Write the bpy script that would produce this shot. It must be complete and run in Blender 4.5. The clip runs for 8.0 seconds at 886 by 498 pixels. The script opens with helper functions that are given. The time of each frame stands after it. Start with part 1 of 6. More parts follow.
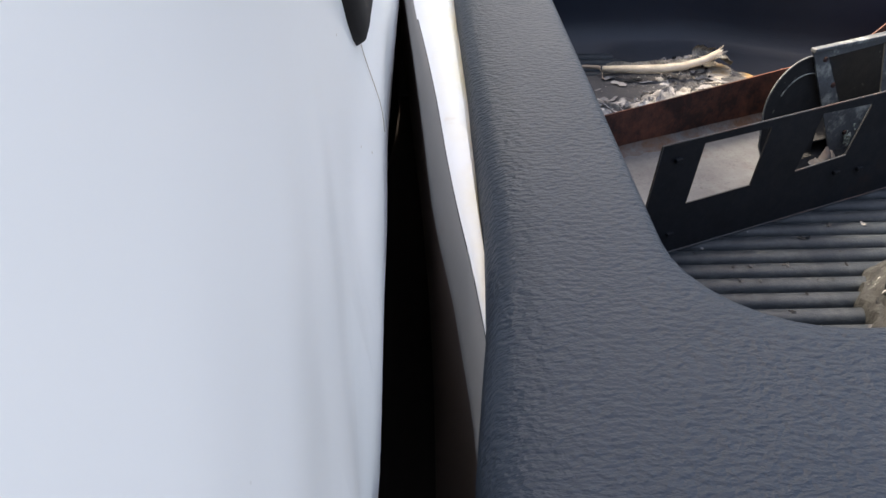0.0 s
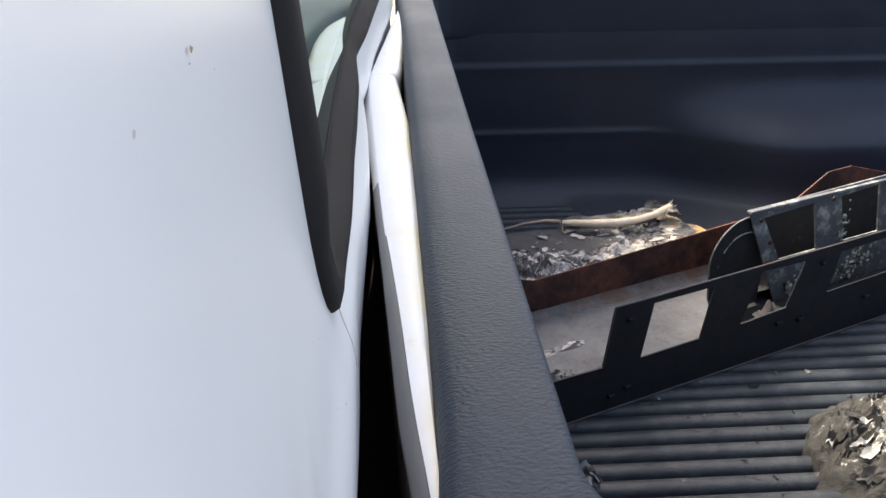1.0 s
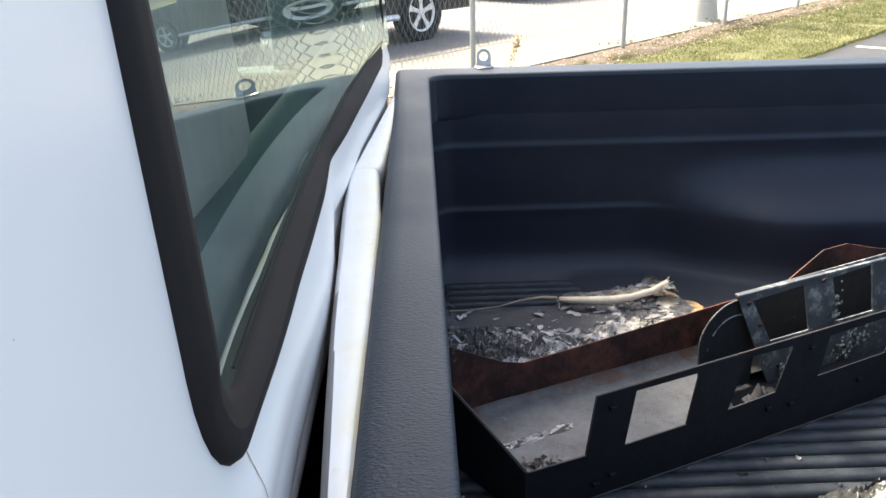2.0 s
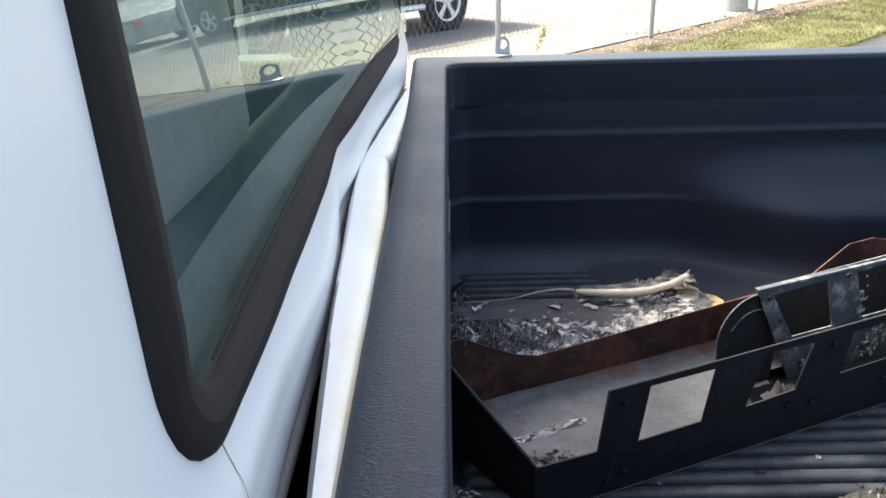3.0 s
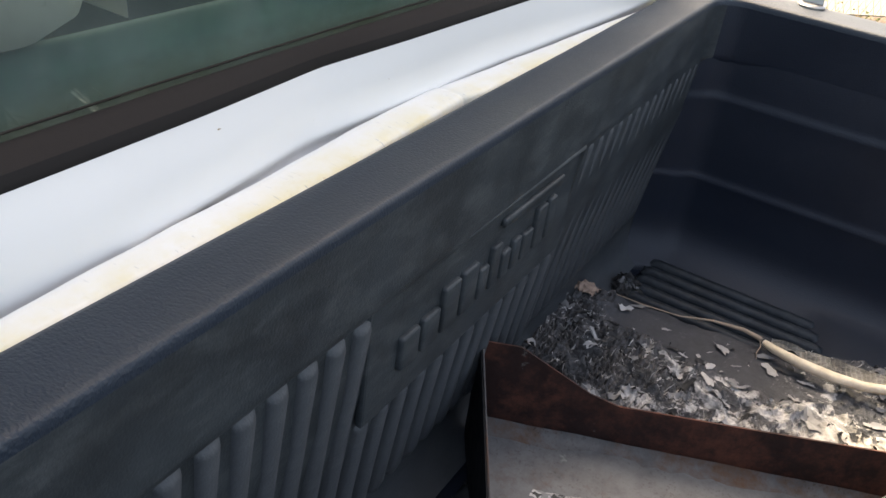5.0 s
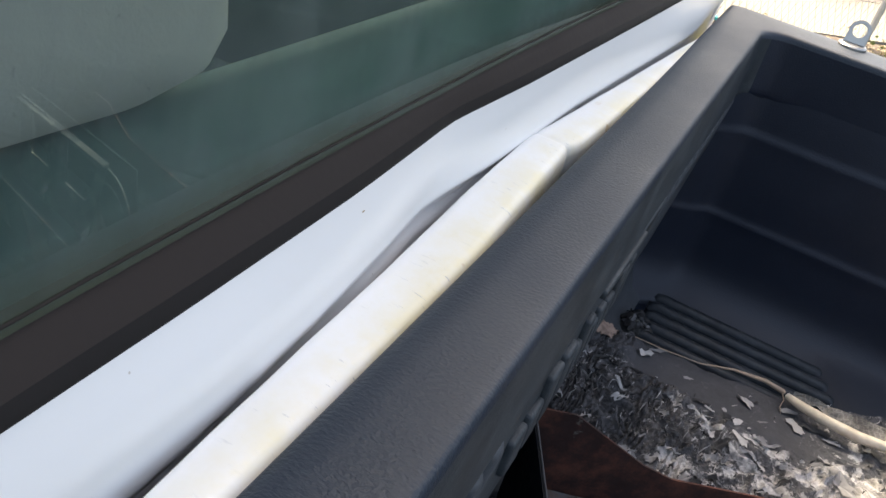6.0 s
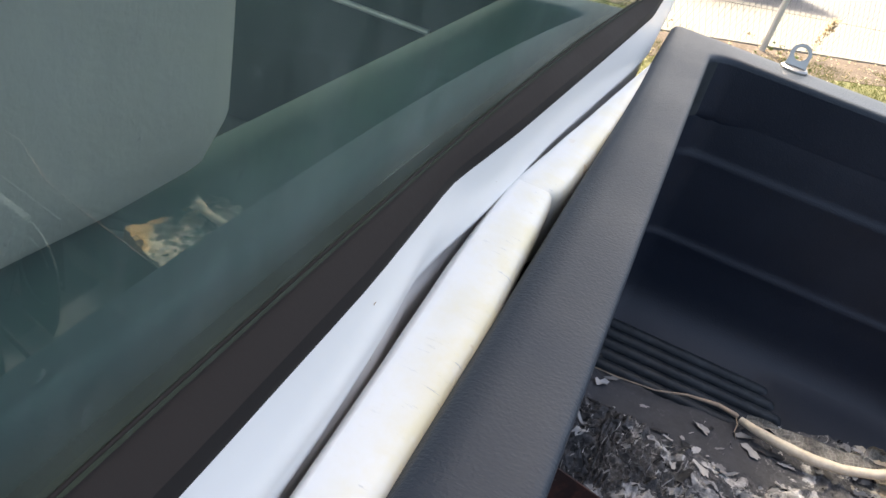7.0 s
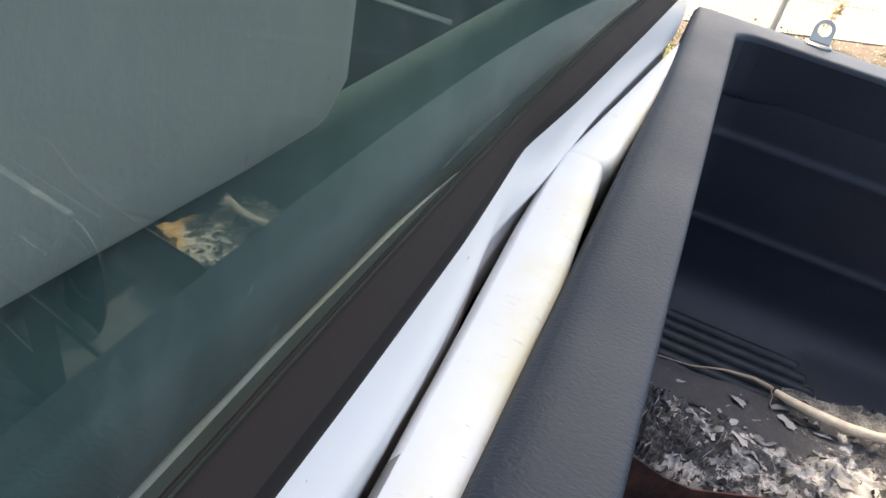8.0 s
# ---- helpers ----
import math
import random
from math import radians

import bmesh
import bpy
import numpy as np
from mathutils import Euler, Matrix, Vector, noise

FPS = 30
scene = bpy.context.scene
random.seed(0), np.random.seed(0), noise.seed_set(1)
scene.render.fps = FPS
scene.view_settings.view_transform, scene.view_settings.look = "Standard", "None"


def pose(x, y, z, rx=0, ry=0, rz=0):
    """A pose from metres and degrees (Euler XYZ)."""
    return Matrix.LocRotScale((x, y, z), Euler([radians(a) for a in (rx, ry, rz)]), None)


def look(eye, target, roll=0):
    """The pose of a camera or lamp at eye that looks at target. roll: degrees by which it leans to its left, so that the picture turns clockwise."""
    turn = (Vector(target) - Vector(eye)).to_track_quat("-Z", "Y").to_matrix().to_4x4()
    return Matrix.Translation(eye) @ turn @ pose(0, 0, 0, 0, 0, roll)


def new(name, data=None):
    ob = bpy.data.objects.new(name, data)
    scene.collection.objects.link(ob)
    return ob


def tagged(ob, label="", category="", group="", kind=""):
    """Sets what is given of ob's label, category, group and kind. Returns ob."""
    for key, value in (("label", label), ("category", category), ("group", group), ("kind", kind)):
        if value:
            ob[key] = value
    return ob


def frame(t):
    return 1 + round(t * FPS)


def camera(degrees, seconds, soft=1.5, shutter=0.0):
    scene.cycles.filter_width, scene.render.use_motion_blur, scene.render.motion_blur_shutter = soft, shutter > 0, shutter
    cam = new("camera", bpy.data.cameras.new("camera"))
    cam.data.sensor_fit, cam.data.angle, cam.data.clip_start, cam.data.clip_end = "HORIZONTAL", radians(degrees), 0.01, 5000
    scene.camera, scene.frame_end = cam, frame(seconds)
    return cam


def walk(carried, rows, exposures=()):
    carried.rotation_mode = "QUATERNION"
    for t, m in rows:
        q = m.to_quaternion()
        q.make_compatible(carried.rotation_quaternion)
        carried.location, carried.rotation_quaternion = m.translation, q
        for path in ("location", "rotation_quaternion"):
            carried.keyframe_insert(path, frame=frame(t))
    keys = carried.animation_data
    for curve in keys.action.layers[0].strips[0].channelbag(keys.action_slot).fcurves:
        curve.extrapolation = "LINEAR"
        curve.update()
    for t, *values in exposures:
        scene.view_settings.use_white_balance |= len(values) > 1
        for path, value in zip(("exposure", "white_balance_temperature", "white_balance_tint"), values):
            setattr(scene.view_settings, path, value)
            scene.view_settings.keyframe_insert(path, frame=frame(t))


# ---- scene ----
cam = camera(57.5, 8.0)
PATH = [
    (0, (-0.073, -0.022, 1.471), (-0.051, 1.627, 0.339), -0.6),
    (0.5, (-0.083, -0.059, 1.486), (0.025, 1.639, 0.436), 0.0),
    (1, (-0.065, -0.065, 1.557), (0.024, 1.734, 0.689), -0.5),
    (1.5, (-0.0222, -0.0626, 1.5981), (0.0297, 1.7763, 0.8158), -1.3),
    (1.7, (-0.01, -0.074, 1.612), (0.022, 1.773, 0.848), -1.6),
    (2.8, (0.0173, -0.0446, 1.608), (0.023, 1.816, 0.876), -0.9),
    (3, (0.0223, -0.0506, 1.603), (-0.016, 1.7976, 0.8375), -1.6),
    (3.5, (0.0616, -0.0286, 1.6171), (-0.2027, 1.7756, 0.7901), -3.95),
    (3.8, (0.106, 0.061, 1.662), (-0.19, 1.819, 0.755), -2.8),
    (4, (0.148, 0.143, 1.702), (-0.22, 1.887, 0.794), 0.7),
    (4.1, (0.178, 0.167, 1.713), (-0.204, 1.894, 0.78), 3.3),
    (4.5, (0.247, 0.262, 1.683), (-0.237, 1.97, 0.763), 8.3),
    (4.7, (0.298, 0.294, 1.651), (-0.33, 1.927, 0.681), 10.1),
    (5, (0.306, 0.335, 1.608), (-0.492, 1.826, 0.54), 8.1),
    (5.2, (0.298, 0.336, 1.611), (-0.608, 1.766, 0.547), 7.8),
    (6.3, (0.01, 0.395, 1.574), (-0.415, 2.033, 0.507), 18.6),
    (6.5, (0.001, 0.406, 1.573), (-0.389, 2.057, 0.512), 19.1),
    (7, (-0.011, 0.416, 1.578), (-0.385, 2.094, 0.557), 18.1),
    (7.5, (-0.043, 0.424, 1.55), (-0.43, 2.079, 0.497), 15.7),
    (8, (-0.036, 0.372, 1.562), (-0.426, 2.04, 0.531), 16.1),
]
EXPOSURES = [(0.0, 2.72, 8100, 10), (0.5, 2.73, 8200, 11), (1.0, 2.70, 7900, 10), (1.5, 2.67, 7600, 7), (3.0, 2.61, 7300, 6), (3.5, 2.71, 7500, 7), (4.0, 2.53, 7900, 9), (4.5, 2.54, 8200, 9), (4.8, 2.56, 8600, 9), (5.0, 2.70, 8900, 9), (6.5, 2.59, 7900, 8), (8.0, 2.75, 8000, 9)]
walk(cam, [(t, look(eye, target, roll)) for t, eye, target, roll in PATH], EXPOSURES)

# ---- world, sun, exposure ----
world = bpy.data.worlds.new("sky")
scene.world = world
world.use_nodes = True
wn = world.node_tree
sky = wn.nodes.new("ShaderNodeTexSky")
sky.sky_type = "NISHITA"
sky.sun_disc = False
sky.sun_elevation = radians(52)
sky.sun_rotation = radians(-48)
sky.air_density, sky.dust_density = 0.8, 5.0
wn.links.new(sky.outputs[0], wn.nodes["Background"].inputs[0])
wn.nodes["Background"].inputs[1].default_value = 0.12
sun_data = bpy.data.lights.new("sun", "SUN")
sun_data.energy, sun_data.angle, sun_data.color = 2.6, radians(14), (1.0, 0.965, 0.915)
sun = new("sun", sun_data)
sun.matrix_world = look((-4.8, 4.2, 7.7), (0, 0, 0))

# ---- materials ----


class Nodes:
    """A short hand for node materials."""

    def __init__(self, name):
        self.mat = bpy.data.materials.new(name)
        self.mat.use_nodes = True
        self.tree = self.mat.node_tree
        self.bsdf = self.tree.nodes["Principled BSDF"]

    def node(self, kind, **inputs):
        n = self.tree.nodes.new(kind)
        for key, value in inputs.items():
            self.put(n, key, value)
        return n

    def put(self, n, key, value):
        slot = n.inputs[int(key[1:])] if key[0] == "i" and key[1:].isdigit() else n.inputs[key]
        if isinstance(value, bpy.types.NodeSocket):
            self.tree.links.new(value, slot)
        else:
            slot.default_value = value

    def coords(self, scale=(1, 1, 1), kind="Object", turn=(0, 0, 0)):
        c = self.node("ShaderNodeTexCoord")
        m = self.node("ShaderNodeMapping", Vector=c.outputs[kind], Scale=scale, Rotation=turn)
        return m.outputs[0]

    def noise(self, scale, vec=None, detail=4.0, rough=0.55, out="Fac"):
        n = self.node("ShaderNodeTexNoise", Scale=scale, Detail=detail, Roughness=rough)
        self.put(n, "Vector", vec if vec is not None else self.coords())
        return n.outputs[out]

    def ramp(self, fac, stops, mode="LINEAR"):
        r = self.node("ShaderNodeValToRGB", Fac=fac)
        e = r.color_ramp.elements
        while len(e) < len(stops):
            e.new(0.5)
        for el, (p, c) in zip(e, stops):
            el.position = p
            el.color = (c, c, c, 1) if isinstance(c, (int, float)) else (*c, 1)
        r.color_ramp.interpolation = mode
        return r.outputs[0]

    def mix(self, fac, a, b):
        n = self.tree.nodes.new("ShaderNodeMix")
        n.data_type = "RGBA"
        for slot, value in ((n.inputs[0], fac), (n.inputs[6], a), (n.inputs[7], b)):
            if isinstance(value, bpy.types.NodeSocket):
                self.tree.links.new(value, slot)
            else:
                slot.default_value = (*value, 1) if isinstance(value, tuple) else value
        return n.outputs[2]

    def maths(self, op, a, b=0.0):
        n = self.node("ShaderNodeMath", i0=a, i1=b)
        n.operation = op
        return n.outputs[0]

    def bump(self, height, strength=0.3, distance=0.002, normal=None):
        b = self.node("ShaderNodeBump", Height=height, Strength=strength, Distance=distance)
        if normal is not None:
            self.put(b, "Normal", normal)
        return b.outputs[0]

    def done(self, color=None, rough=None, metal=None, normal=None, spec=None, coat=None):
        for key, value in (("Base Color", color), ("Roughness", rough), ("Metallic", metal), ("Normal", normal),
                           ("Specular IOR Level", spec), ("Coat Weight", coat)):
            if value is not None:
                self.put(self.bsdf, key, (*value, 1) if isinstance(value, tuple) else value)
        return self.mat


def m_liner(name, grain, a, b, spec=0.5, settled=0.0, scuffed=0.0):
    n = Nodes(name)
    bent = n.node("ShaderNodeVectorMath", i0=n.coords(), i1=n.node("ShaderNodeVectorMath", i0=n.noise(45, None, 2, 0.5, "Color"), i1=(0.006, 0.006, 0.006)).outputs[0])
    bent.operation = "ADD"
    bent.inputs[1].links[0].from_node.operation = "MULTIPLY"
    waves = n.noise(1.0, n.node("ShaderNodeMapping", Vector=bent.outputs[0], Scale=(240, 470, 300)).outputs[0], 2, 0.5)
    speck = n.noise(390, None, 3, 0.6)
    blotch = n.noise(6, None, 5, 0.6)
    dust = n.ramp(n.noise(4.5, None, 8, 0.72), [(0.42, 0.0), (0.8, 1.0)])
    col = n.mix(blotch, a, b)
    col = n.mix(n.maths("MULTIPLY", dust, 0.16), col, (0.050, 0.062, 0.082))
    rough = n.ramp(blotch, [(0.3, 0.47), (0.7, 0.57)])
    if scuffed:
        scuff = n.ramp(n.noise(1.0, n.coords((30, 16, 55)), 8, 0.75), [(0.46, 0.0), (0.62, 1.0)])
        smut = n.ramp(n.noise(13, None, 7, 0.7), [(0.45, 0.0), (0.62, 1.0)])
        col = n.mix(n.maths("MULTIPLY", scuff, scuffed), col, (0.075, 0.084, 0.088))
        col = n.mix(n.maths("MULTIPLY", smut, 0.55), col, tuple(0.5 * v for v in a))
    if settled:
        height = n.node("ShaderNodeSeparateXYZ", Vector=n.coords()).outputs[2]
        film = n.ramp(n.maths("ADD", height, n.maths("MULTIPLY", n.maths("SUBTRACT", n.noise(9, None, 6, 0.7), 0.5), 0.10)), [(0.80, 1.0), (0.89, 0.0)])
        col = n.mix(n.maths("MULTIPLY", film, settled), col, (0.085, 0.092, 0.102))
    place = n.node("ShaderNodeSeparateXYZ", Vector=n.coords())
    worn = n.ramp(place.outputs[1], [(0.32, 1.0), (0.75, 0.18)])
    nor = n.bump(n.maths("MULTIPLY", waves, worn), grain, 0.0028)
    nor = n.bump(speck, 0.45, 0.0012, nor)
    return n.done(col, rough, 0.0, nor, spec)


def m_paint():
    n = Nodes("white_paint")
    dirt = n.ramp(n.noise(5, None, 3, 0.5), [(0.3, 0.0), (0.8, 1.0)])
    fine = n.noise(160, None, 3, 0.6)
    spots = n.ramp(n.noise(230, None, 1, 0.3), [(0.83, 0.0), (0.86, 1.0)])
    col = n.mix(n.maths("MULTIPLY", dirt, 0.12), (0.87, 0.857, 0.840), (0.58, 0.56, 0.52))
    col = n.mix(n.maths("MULTIPLY", spots, 0.5), col, (0.35, 0.26, 0.16))
    rough = n.ramp(n.noise(6, None, 2, 0.5), [(0.3, 0.29), (0.7, 0.36)])
    n.put(n.bsdf, "Coat Roughness", 0.25)
    return n.done(col, rough, 0.0, n.bump(fine, 0.02, 0.0003), 0.4, 0.3)


def m_lip():
    """Paint with a yellowed, scratched band along the edge that faces the bed."""
    n = Nodes("stained_paint")
    uv = n.node("ShaderNodeTexCoord").outputs["UV"]
    sep = n.node("ShaderNodeSeparateXYZ", Vector=uv)
    across = sep.outputs[1]
    grain = n.noise(14, n.coords((1, 0.6, 1)), 6, 0.7)
    edge = n.maths("ADD", across, n.maths("MULTIPLY", n.maths("SUBTRACT", grain, 0.5), 0.45))
    mask = n.ramp(edge, [(0.30, 1.0), (0.56, 0.0)])
    streak = n.ramp(n.noise(1.0, n.coords((60, 260, 60)), 4, 0.7), [(0.635, 0.0), (0.69, 1.0)])
    wear = n.ramp(n.noise(5, None, 3, 0.6), [(0.47, 0.0), (0.56, 1.0)])
    marks = n.maths("MULTIPLY", n.maths("MULTIPLY", streak, wear), mask)
    dirt = n.ramp(n.noise(8, None, 6, 0.7), [(0.5, 0.0), (0.8, 1.0)])
    col = n.mix(n.maths("MULTIPLY", dirt, 0.2), (0.80, 0.790, 0.772), (0.55, 0.54, 0.5))
    col = n.mix(n.maths("MULTIPLY", n.maths("MULTIPLY", mask, n.ramp(n.noise(11, None, 5, 0.7), [(0.34, 0.15), (0.58, 1.0)])), 0.84), col, (0.73, 0.64, 0.39))
    col = n.mix(n.maths("MULTIPLY", marks, 0.62), col, (0.27, 0.28, 0.30))
    spots = n.ramp(n.noise(33, None, 3, 0.5), [(0.70, 0.0), (0.74, 1.0)])
    col = n.mix(n.maths("MULTIPLY", n.maths("MULTIPLY", spots, mask), 0.6), col, (0.48, 0.30, 0.10))
    return n.done(col, n.ramp(grain, [(0.3, 0.28), (0.7, 0.5)]), 0.0, n.bump(grain, 0.05, 0.001), 0.5)


def m_plain(name, a, b, scale, rough=(0.5, 0.7), metal=0.0, bump=0.15, dist=0.001, spec=0.5, fine=120):
    n = Nodes(name)
    f = n.noise(scale, None, 6, 0.65)
    g = n.noise(fine, None, 4, 0.6)
    col = n.mix(f, a, b)
    return n.done(col, n.ramp(f, [(0.3, rough[0]), (0.7, rough[1])]), metal, n.bump(g, bump, dist), spec)


def m_metal(name, base, rust, amount, metal=0.6, rough=(0.4, 0.7), ashy=0.25, spec=0.4):
    """Burnt sheet metal: soot, scale and rust at two sizes."""
    n = Nodes(name)
    big = n.noise(7, None, 7, 0.7)
    small = n.noise(55, None, 6, 0.75)
    mask = n.ramp(n.maths("ADD", n.maths("MULTIPLY", big, 0.7), n.maths("MULTIPLY", small, 0.3)), [(amount, 0.0), (amount + 0.14, 1.0)])
    dark = n.ramp(n.noise(18, None, 5, 0.7), [(0.4, 0.0), (0.75, 1.0)])
    col = n.mix(dark, base, tuple(0.55 * c for c in base))
    col = n.mix(mask, col, rust)
    ash = n.ramp(n.noise(22, None, 6, 0.75), [(0.53 if ashy > 0.3 else 0.66, 0.0), (0.66 if ashy > 0.3 else 0.72, 1.0)])
    col = n.mix(n.maths("MULTIPLY", ash, ashy), col, (0.46, 0.48, 0.44))
    grit = n.ramp(n.noise(210, None, 4, 0.7), [(0.54, 0.0), (0.66, 1.0)])
    col = n.mix(n.maths("MULTIPLY", grit, n.maths("MULTIPLY", n.ramp(n.noise(12, None, 5, 0.7), [(0.42, 0.15), (0.6, 1.0)]), 0.6)), col, tuple(0.3 * c for c in rust))
    rgh = n.ramp(small, [(0.3, rough[0]), (0.7, rough[1])])
    return n.done(col, rgh, n.maths("MULTIPLY", n.maths("SUBTRACT", 1.0, mask), metal), n.bump(small, 0.25, 0.001), spec)


def m_char():
    """Charred board: black, crumpled, with torn white ash towards one end and scorched orange at the tip."""
    n = Nodes("charred_board")
    where = n.node("ShaderNodeSeparateXYZ", Vector=n.coords())
    warp = n.node("ShaderNodeVectorMath", i0=n.coords(), i1=n.node("ShaderNodeVectorMath", i0=n.noise(14, None, 4, 0.6, "Color"), i1=(0.06, 0.06, 0.06)).outputs[0])
    warp.operation = "ADD"
    warp.inputs[1].links[0].from_node.operation = "MULTIPLY"
    patch = n.noise(11, warp.outputs[0], 3, 0.5)
    torn = n.noise(60, warp.outputs[0], 5, 0.7)
    lift = n.maths("ADD", n.maths("MULTIPLY", where.outputs[0], 0.45), n.maths("MULTIPLY", where.outputs[1], -0.18))
    # a flat, barely burnt strip runs along the far edge
    edge = n.maths("ADD", where.outputs[1], n.maths("MULTIPLY", n.maths("SUBTRACT", n.noise(22, None, 4, 0.6), 0.5), 0.07))
    flat = n.maths("MULTIPLY", n.ramp(n.maths("SUBTRACT", edge, 1.0), [(0.415, 0.0), (0.432, 1.0)]), n.ramp(where.outputs[0], [(0.0, 0.0), (0.05, 1.0), (0.30, 1.0), (0.44, 0.0)]))
    sum_ = n.maths("ADD", n.maths("ADD", n.maths("MULTIPLY", patch, 0.95), n.maths("MULTIPLY", torn, 0.30)), n.maths("SUBTRACT", n.maths("ADD", lift, 0.176), n.maths("MULTIPLY", flat, 0.16)))
    ash = n.ramp(sum_, [(0.690, 0.0), (0.712, 1.0)])
    grey = n.ramp(sum_, [(0.54, 0.0), (0.68, 1.0)])
    fine = n.noise(120, None, 6, 0.75)
    col = n.mix(n.ramp(fine, [(0.36, 0.0), (0.64, 1.0)]), (0.015, 0.0155, 0.017), (0.105, 0.106, 0.112))
    fleck = n.ramp(n.noise(1.0, n.node("ShaderNodeMapping", Vector=warp.outputs[0], Scale=(150, 60, 90), Rotation=(0, 0, 0.35)).outputs[0], 5, 0.7), [(0.58, 0.0), (0.63, 1.0)])
    scaly = n.ramp(n.noise(13, n.coords(), 4, 0.6), [(0.44, 0.0), (0.56, 1.0)])
    col = n.mix(n.maths("MULTIPLY", n.maths("MULTIPLY", fleck, scaly), 0.9), col, (0.44, 0.43, 0.43))
    col = n.mix(n.maths("MULTIPLY", grey, n.ramp(torn, [(0.40, 0.0), (0.66, 1.0)])), col, (0.12, 0.122, 0.127))
    col = n.mix(n.maths("MULTIPLY", flat, 0.92), col, n.mix(n.noise(34, None, 5, 0.65), (0.031, 0.033, 0.038), (0.066, 0.069, 0.077)))
    pale = n.mix(n.ramp(n.noise(48, warp.outputs[0], 5, 0.7), [(0.36, 0.0), (0.60, 1.0)]), (0.12, 0.12, 0.122), (0.56, 0.55, 0.54))
    pale = n.mix(n.ramp(n.maths("ADD", where.outputs[0], n.maths("MULTIPLY", patch, 0.2)), [(0.50, 0.0), (0.60, 0.6)]), pale, (0.60, 0.53, 0.40))
    col = n.mix(ash, col, pale)
    tip = n.ramp(n.maths("ADD", where.outputs[0], n.maths("MULTIPLY", n.maths("SUBTRACT", patch, 0.5), 0.34)), [(0.505, 0.0), (0.55, 1.0)])
    col = n.mix(tip, col, n.mix(n.ramp(torn, [(0.48, 0.0), (0.74, 1.0)]), (0.46, 0.28, 0.11), (0.54, 0.45, 0.30)))
    relief = n.maths("MULTIPLY", n.noise(38, warp.outputs[0], 8, 0.72), n.maths("SUBTRACT", 1.0, n.maths("MULTIPLY", flat, 0.8)))
    return n.done(col, 0.8, 0.0, n.bump(relief, 0.9, 0.007, n.bump(fine, 0.4, 0.0015)), 0.3)


def m_heap(name, cx, cy, reach):
    """Burnt paper: white and fibrous in the middle, black towards the rim."""
    n = Nodes(name)
    off = n.node("ShaderNodeVectorMath", i0=n.coords(), i1=(cx, cy, 0.82))
    off.operation = "SUBTRACT"
    far = n.node("ShaderNodeVectorMath", i0=off.outputs[0])
    far.operation = "LENGTH"
    rim = n.maths("MULTIPLY", far.outputs["Value"], 1.0 / reach)
    fibre = n.noise(1.0, n.coords((60, 190, 120), turn=(0, 0, 0.7)), 6, 0.7)
    patch = n.noise(17, None, 5, 0.65)
    torn = n.noise(70, None, 5, 0.7)
    amount = n.maths("SUBTRACT", n.maths("ADD", n.maths("MULTIPLY", patch, 1.1), n.maths("ADD", n.maths("MULTIPLY", fibre, 0.55), n.maths("MULTIPLY", torn, 0.25))), n.maths("SUBTRACT", n.maths("MULTIPLY", rim, 0.62), 0.06))
    col = n.mix(torn, (0.012, 0.0125, 0.013), (0.06, 0.062, 0.062))
    col = n.mix(n.ramp(amount, [(0.58, 0.0), (0.70, 1.0)]), col, (0.085, 0.088, 0.086))
    col = n.mix(n.ramp(amount, [(0.67, 0.0), (0.75, 1.0)]), col, n.mix(fibre, (0.25, 0.255, 0.245), (0.58, 0.585, 0.565)))
    return n.done(col, 0.88, 0.0, n.bump(fibre, 0.8, 0.004, n.bump(torn, 0.6, 0.003)), 0.2)


def m_flakes(name, stops, thin=False):
    n = Nodes(name)
    g = n.node("ShaderNodeNewGeometry")
    col = n.ramp(g.outputs["Random Per Island"], stops, "CONSTANT")
    col = n.mix(n.maths("MULTIPLY", n.noise(150, None, 4, 0.7), 0.12 if thin else 0.5), col, (0.08, 0.08, 0.08))
    n.done(col, 0.9, 0.0, None, 0.2)
    if thin:
        back = n.node("ShaderNodeBsdfTranslucent", Color=col)
        both = n.node("ShaderNodeMixShader", i0=0.45, i1=n.bsdf.outputs[0], i2=back.outputs[0])
        n.tree.links.new(both.outputs[0], n.tree.nodes["Material Output"].inputs[0])
    return n.mat


def m_woven():
    """Scorched glass-fibre cloth: pale crossing threads over a grey-brown ground."""
    n = Nodes("scorched_cloth")
    turned = n.node("ShaderNodeSeparateXYZ", Vector=n.coords((1, 1, 1), turn=(0, 0, -0.25)))
    bent = n.maths("MULTIPLY", n.noise(40, None, 3, 0.5), 0.006)
    weave = [n.ramp(n.maths("SINE", n.maths("MULTIPLY", n.maths("ADD", turned.outputs[i], bent), 2 * math.pi / gap)), [(0.35, 0.0), (0.9, 1.0)]) for i, gap in ((0, 0.0075), (1, 0.0048))]
    thread = n.maths("MAXIMUM", weave[0], weave[1])
    stain = n.ramp(n.noise(30, None, 5, 0.65), [(0.40, 0.0), (0.65, 1.0)])
    ground = n.mix(stain, (0.095, 0.090, 0.082), (0.24, 0.225, 0.195))
    col = n.mix(n.maths("MULTIPLY", thread, 0.42), ground, n.mix(stain, (0.20, 0.185, 0.16), (0.44, 0.42, 0.375)))
    return n.done(col, 0.9, 0.0, n.bump(thread, 0.6, 0.0015, n.bump(n.noise(110, None, 5, 0.7), 0.5, 0.002)), 0.2)


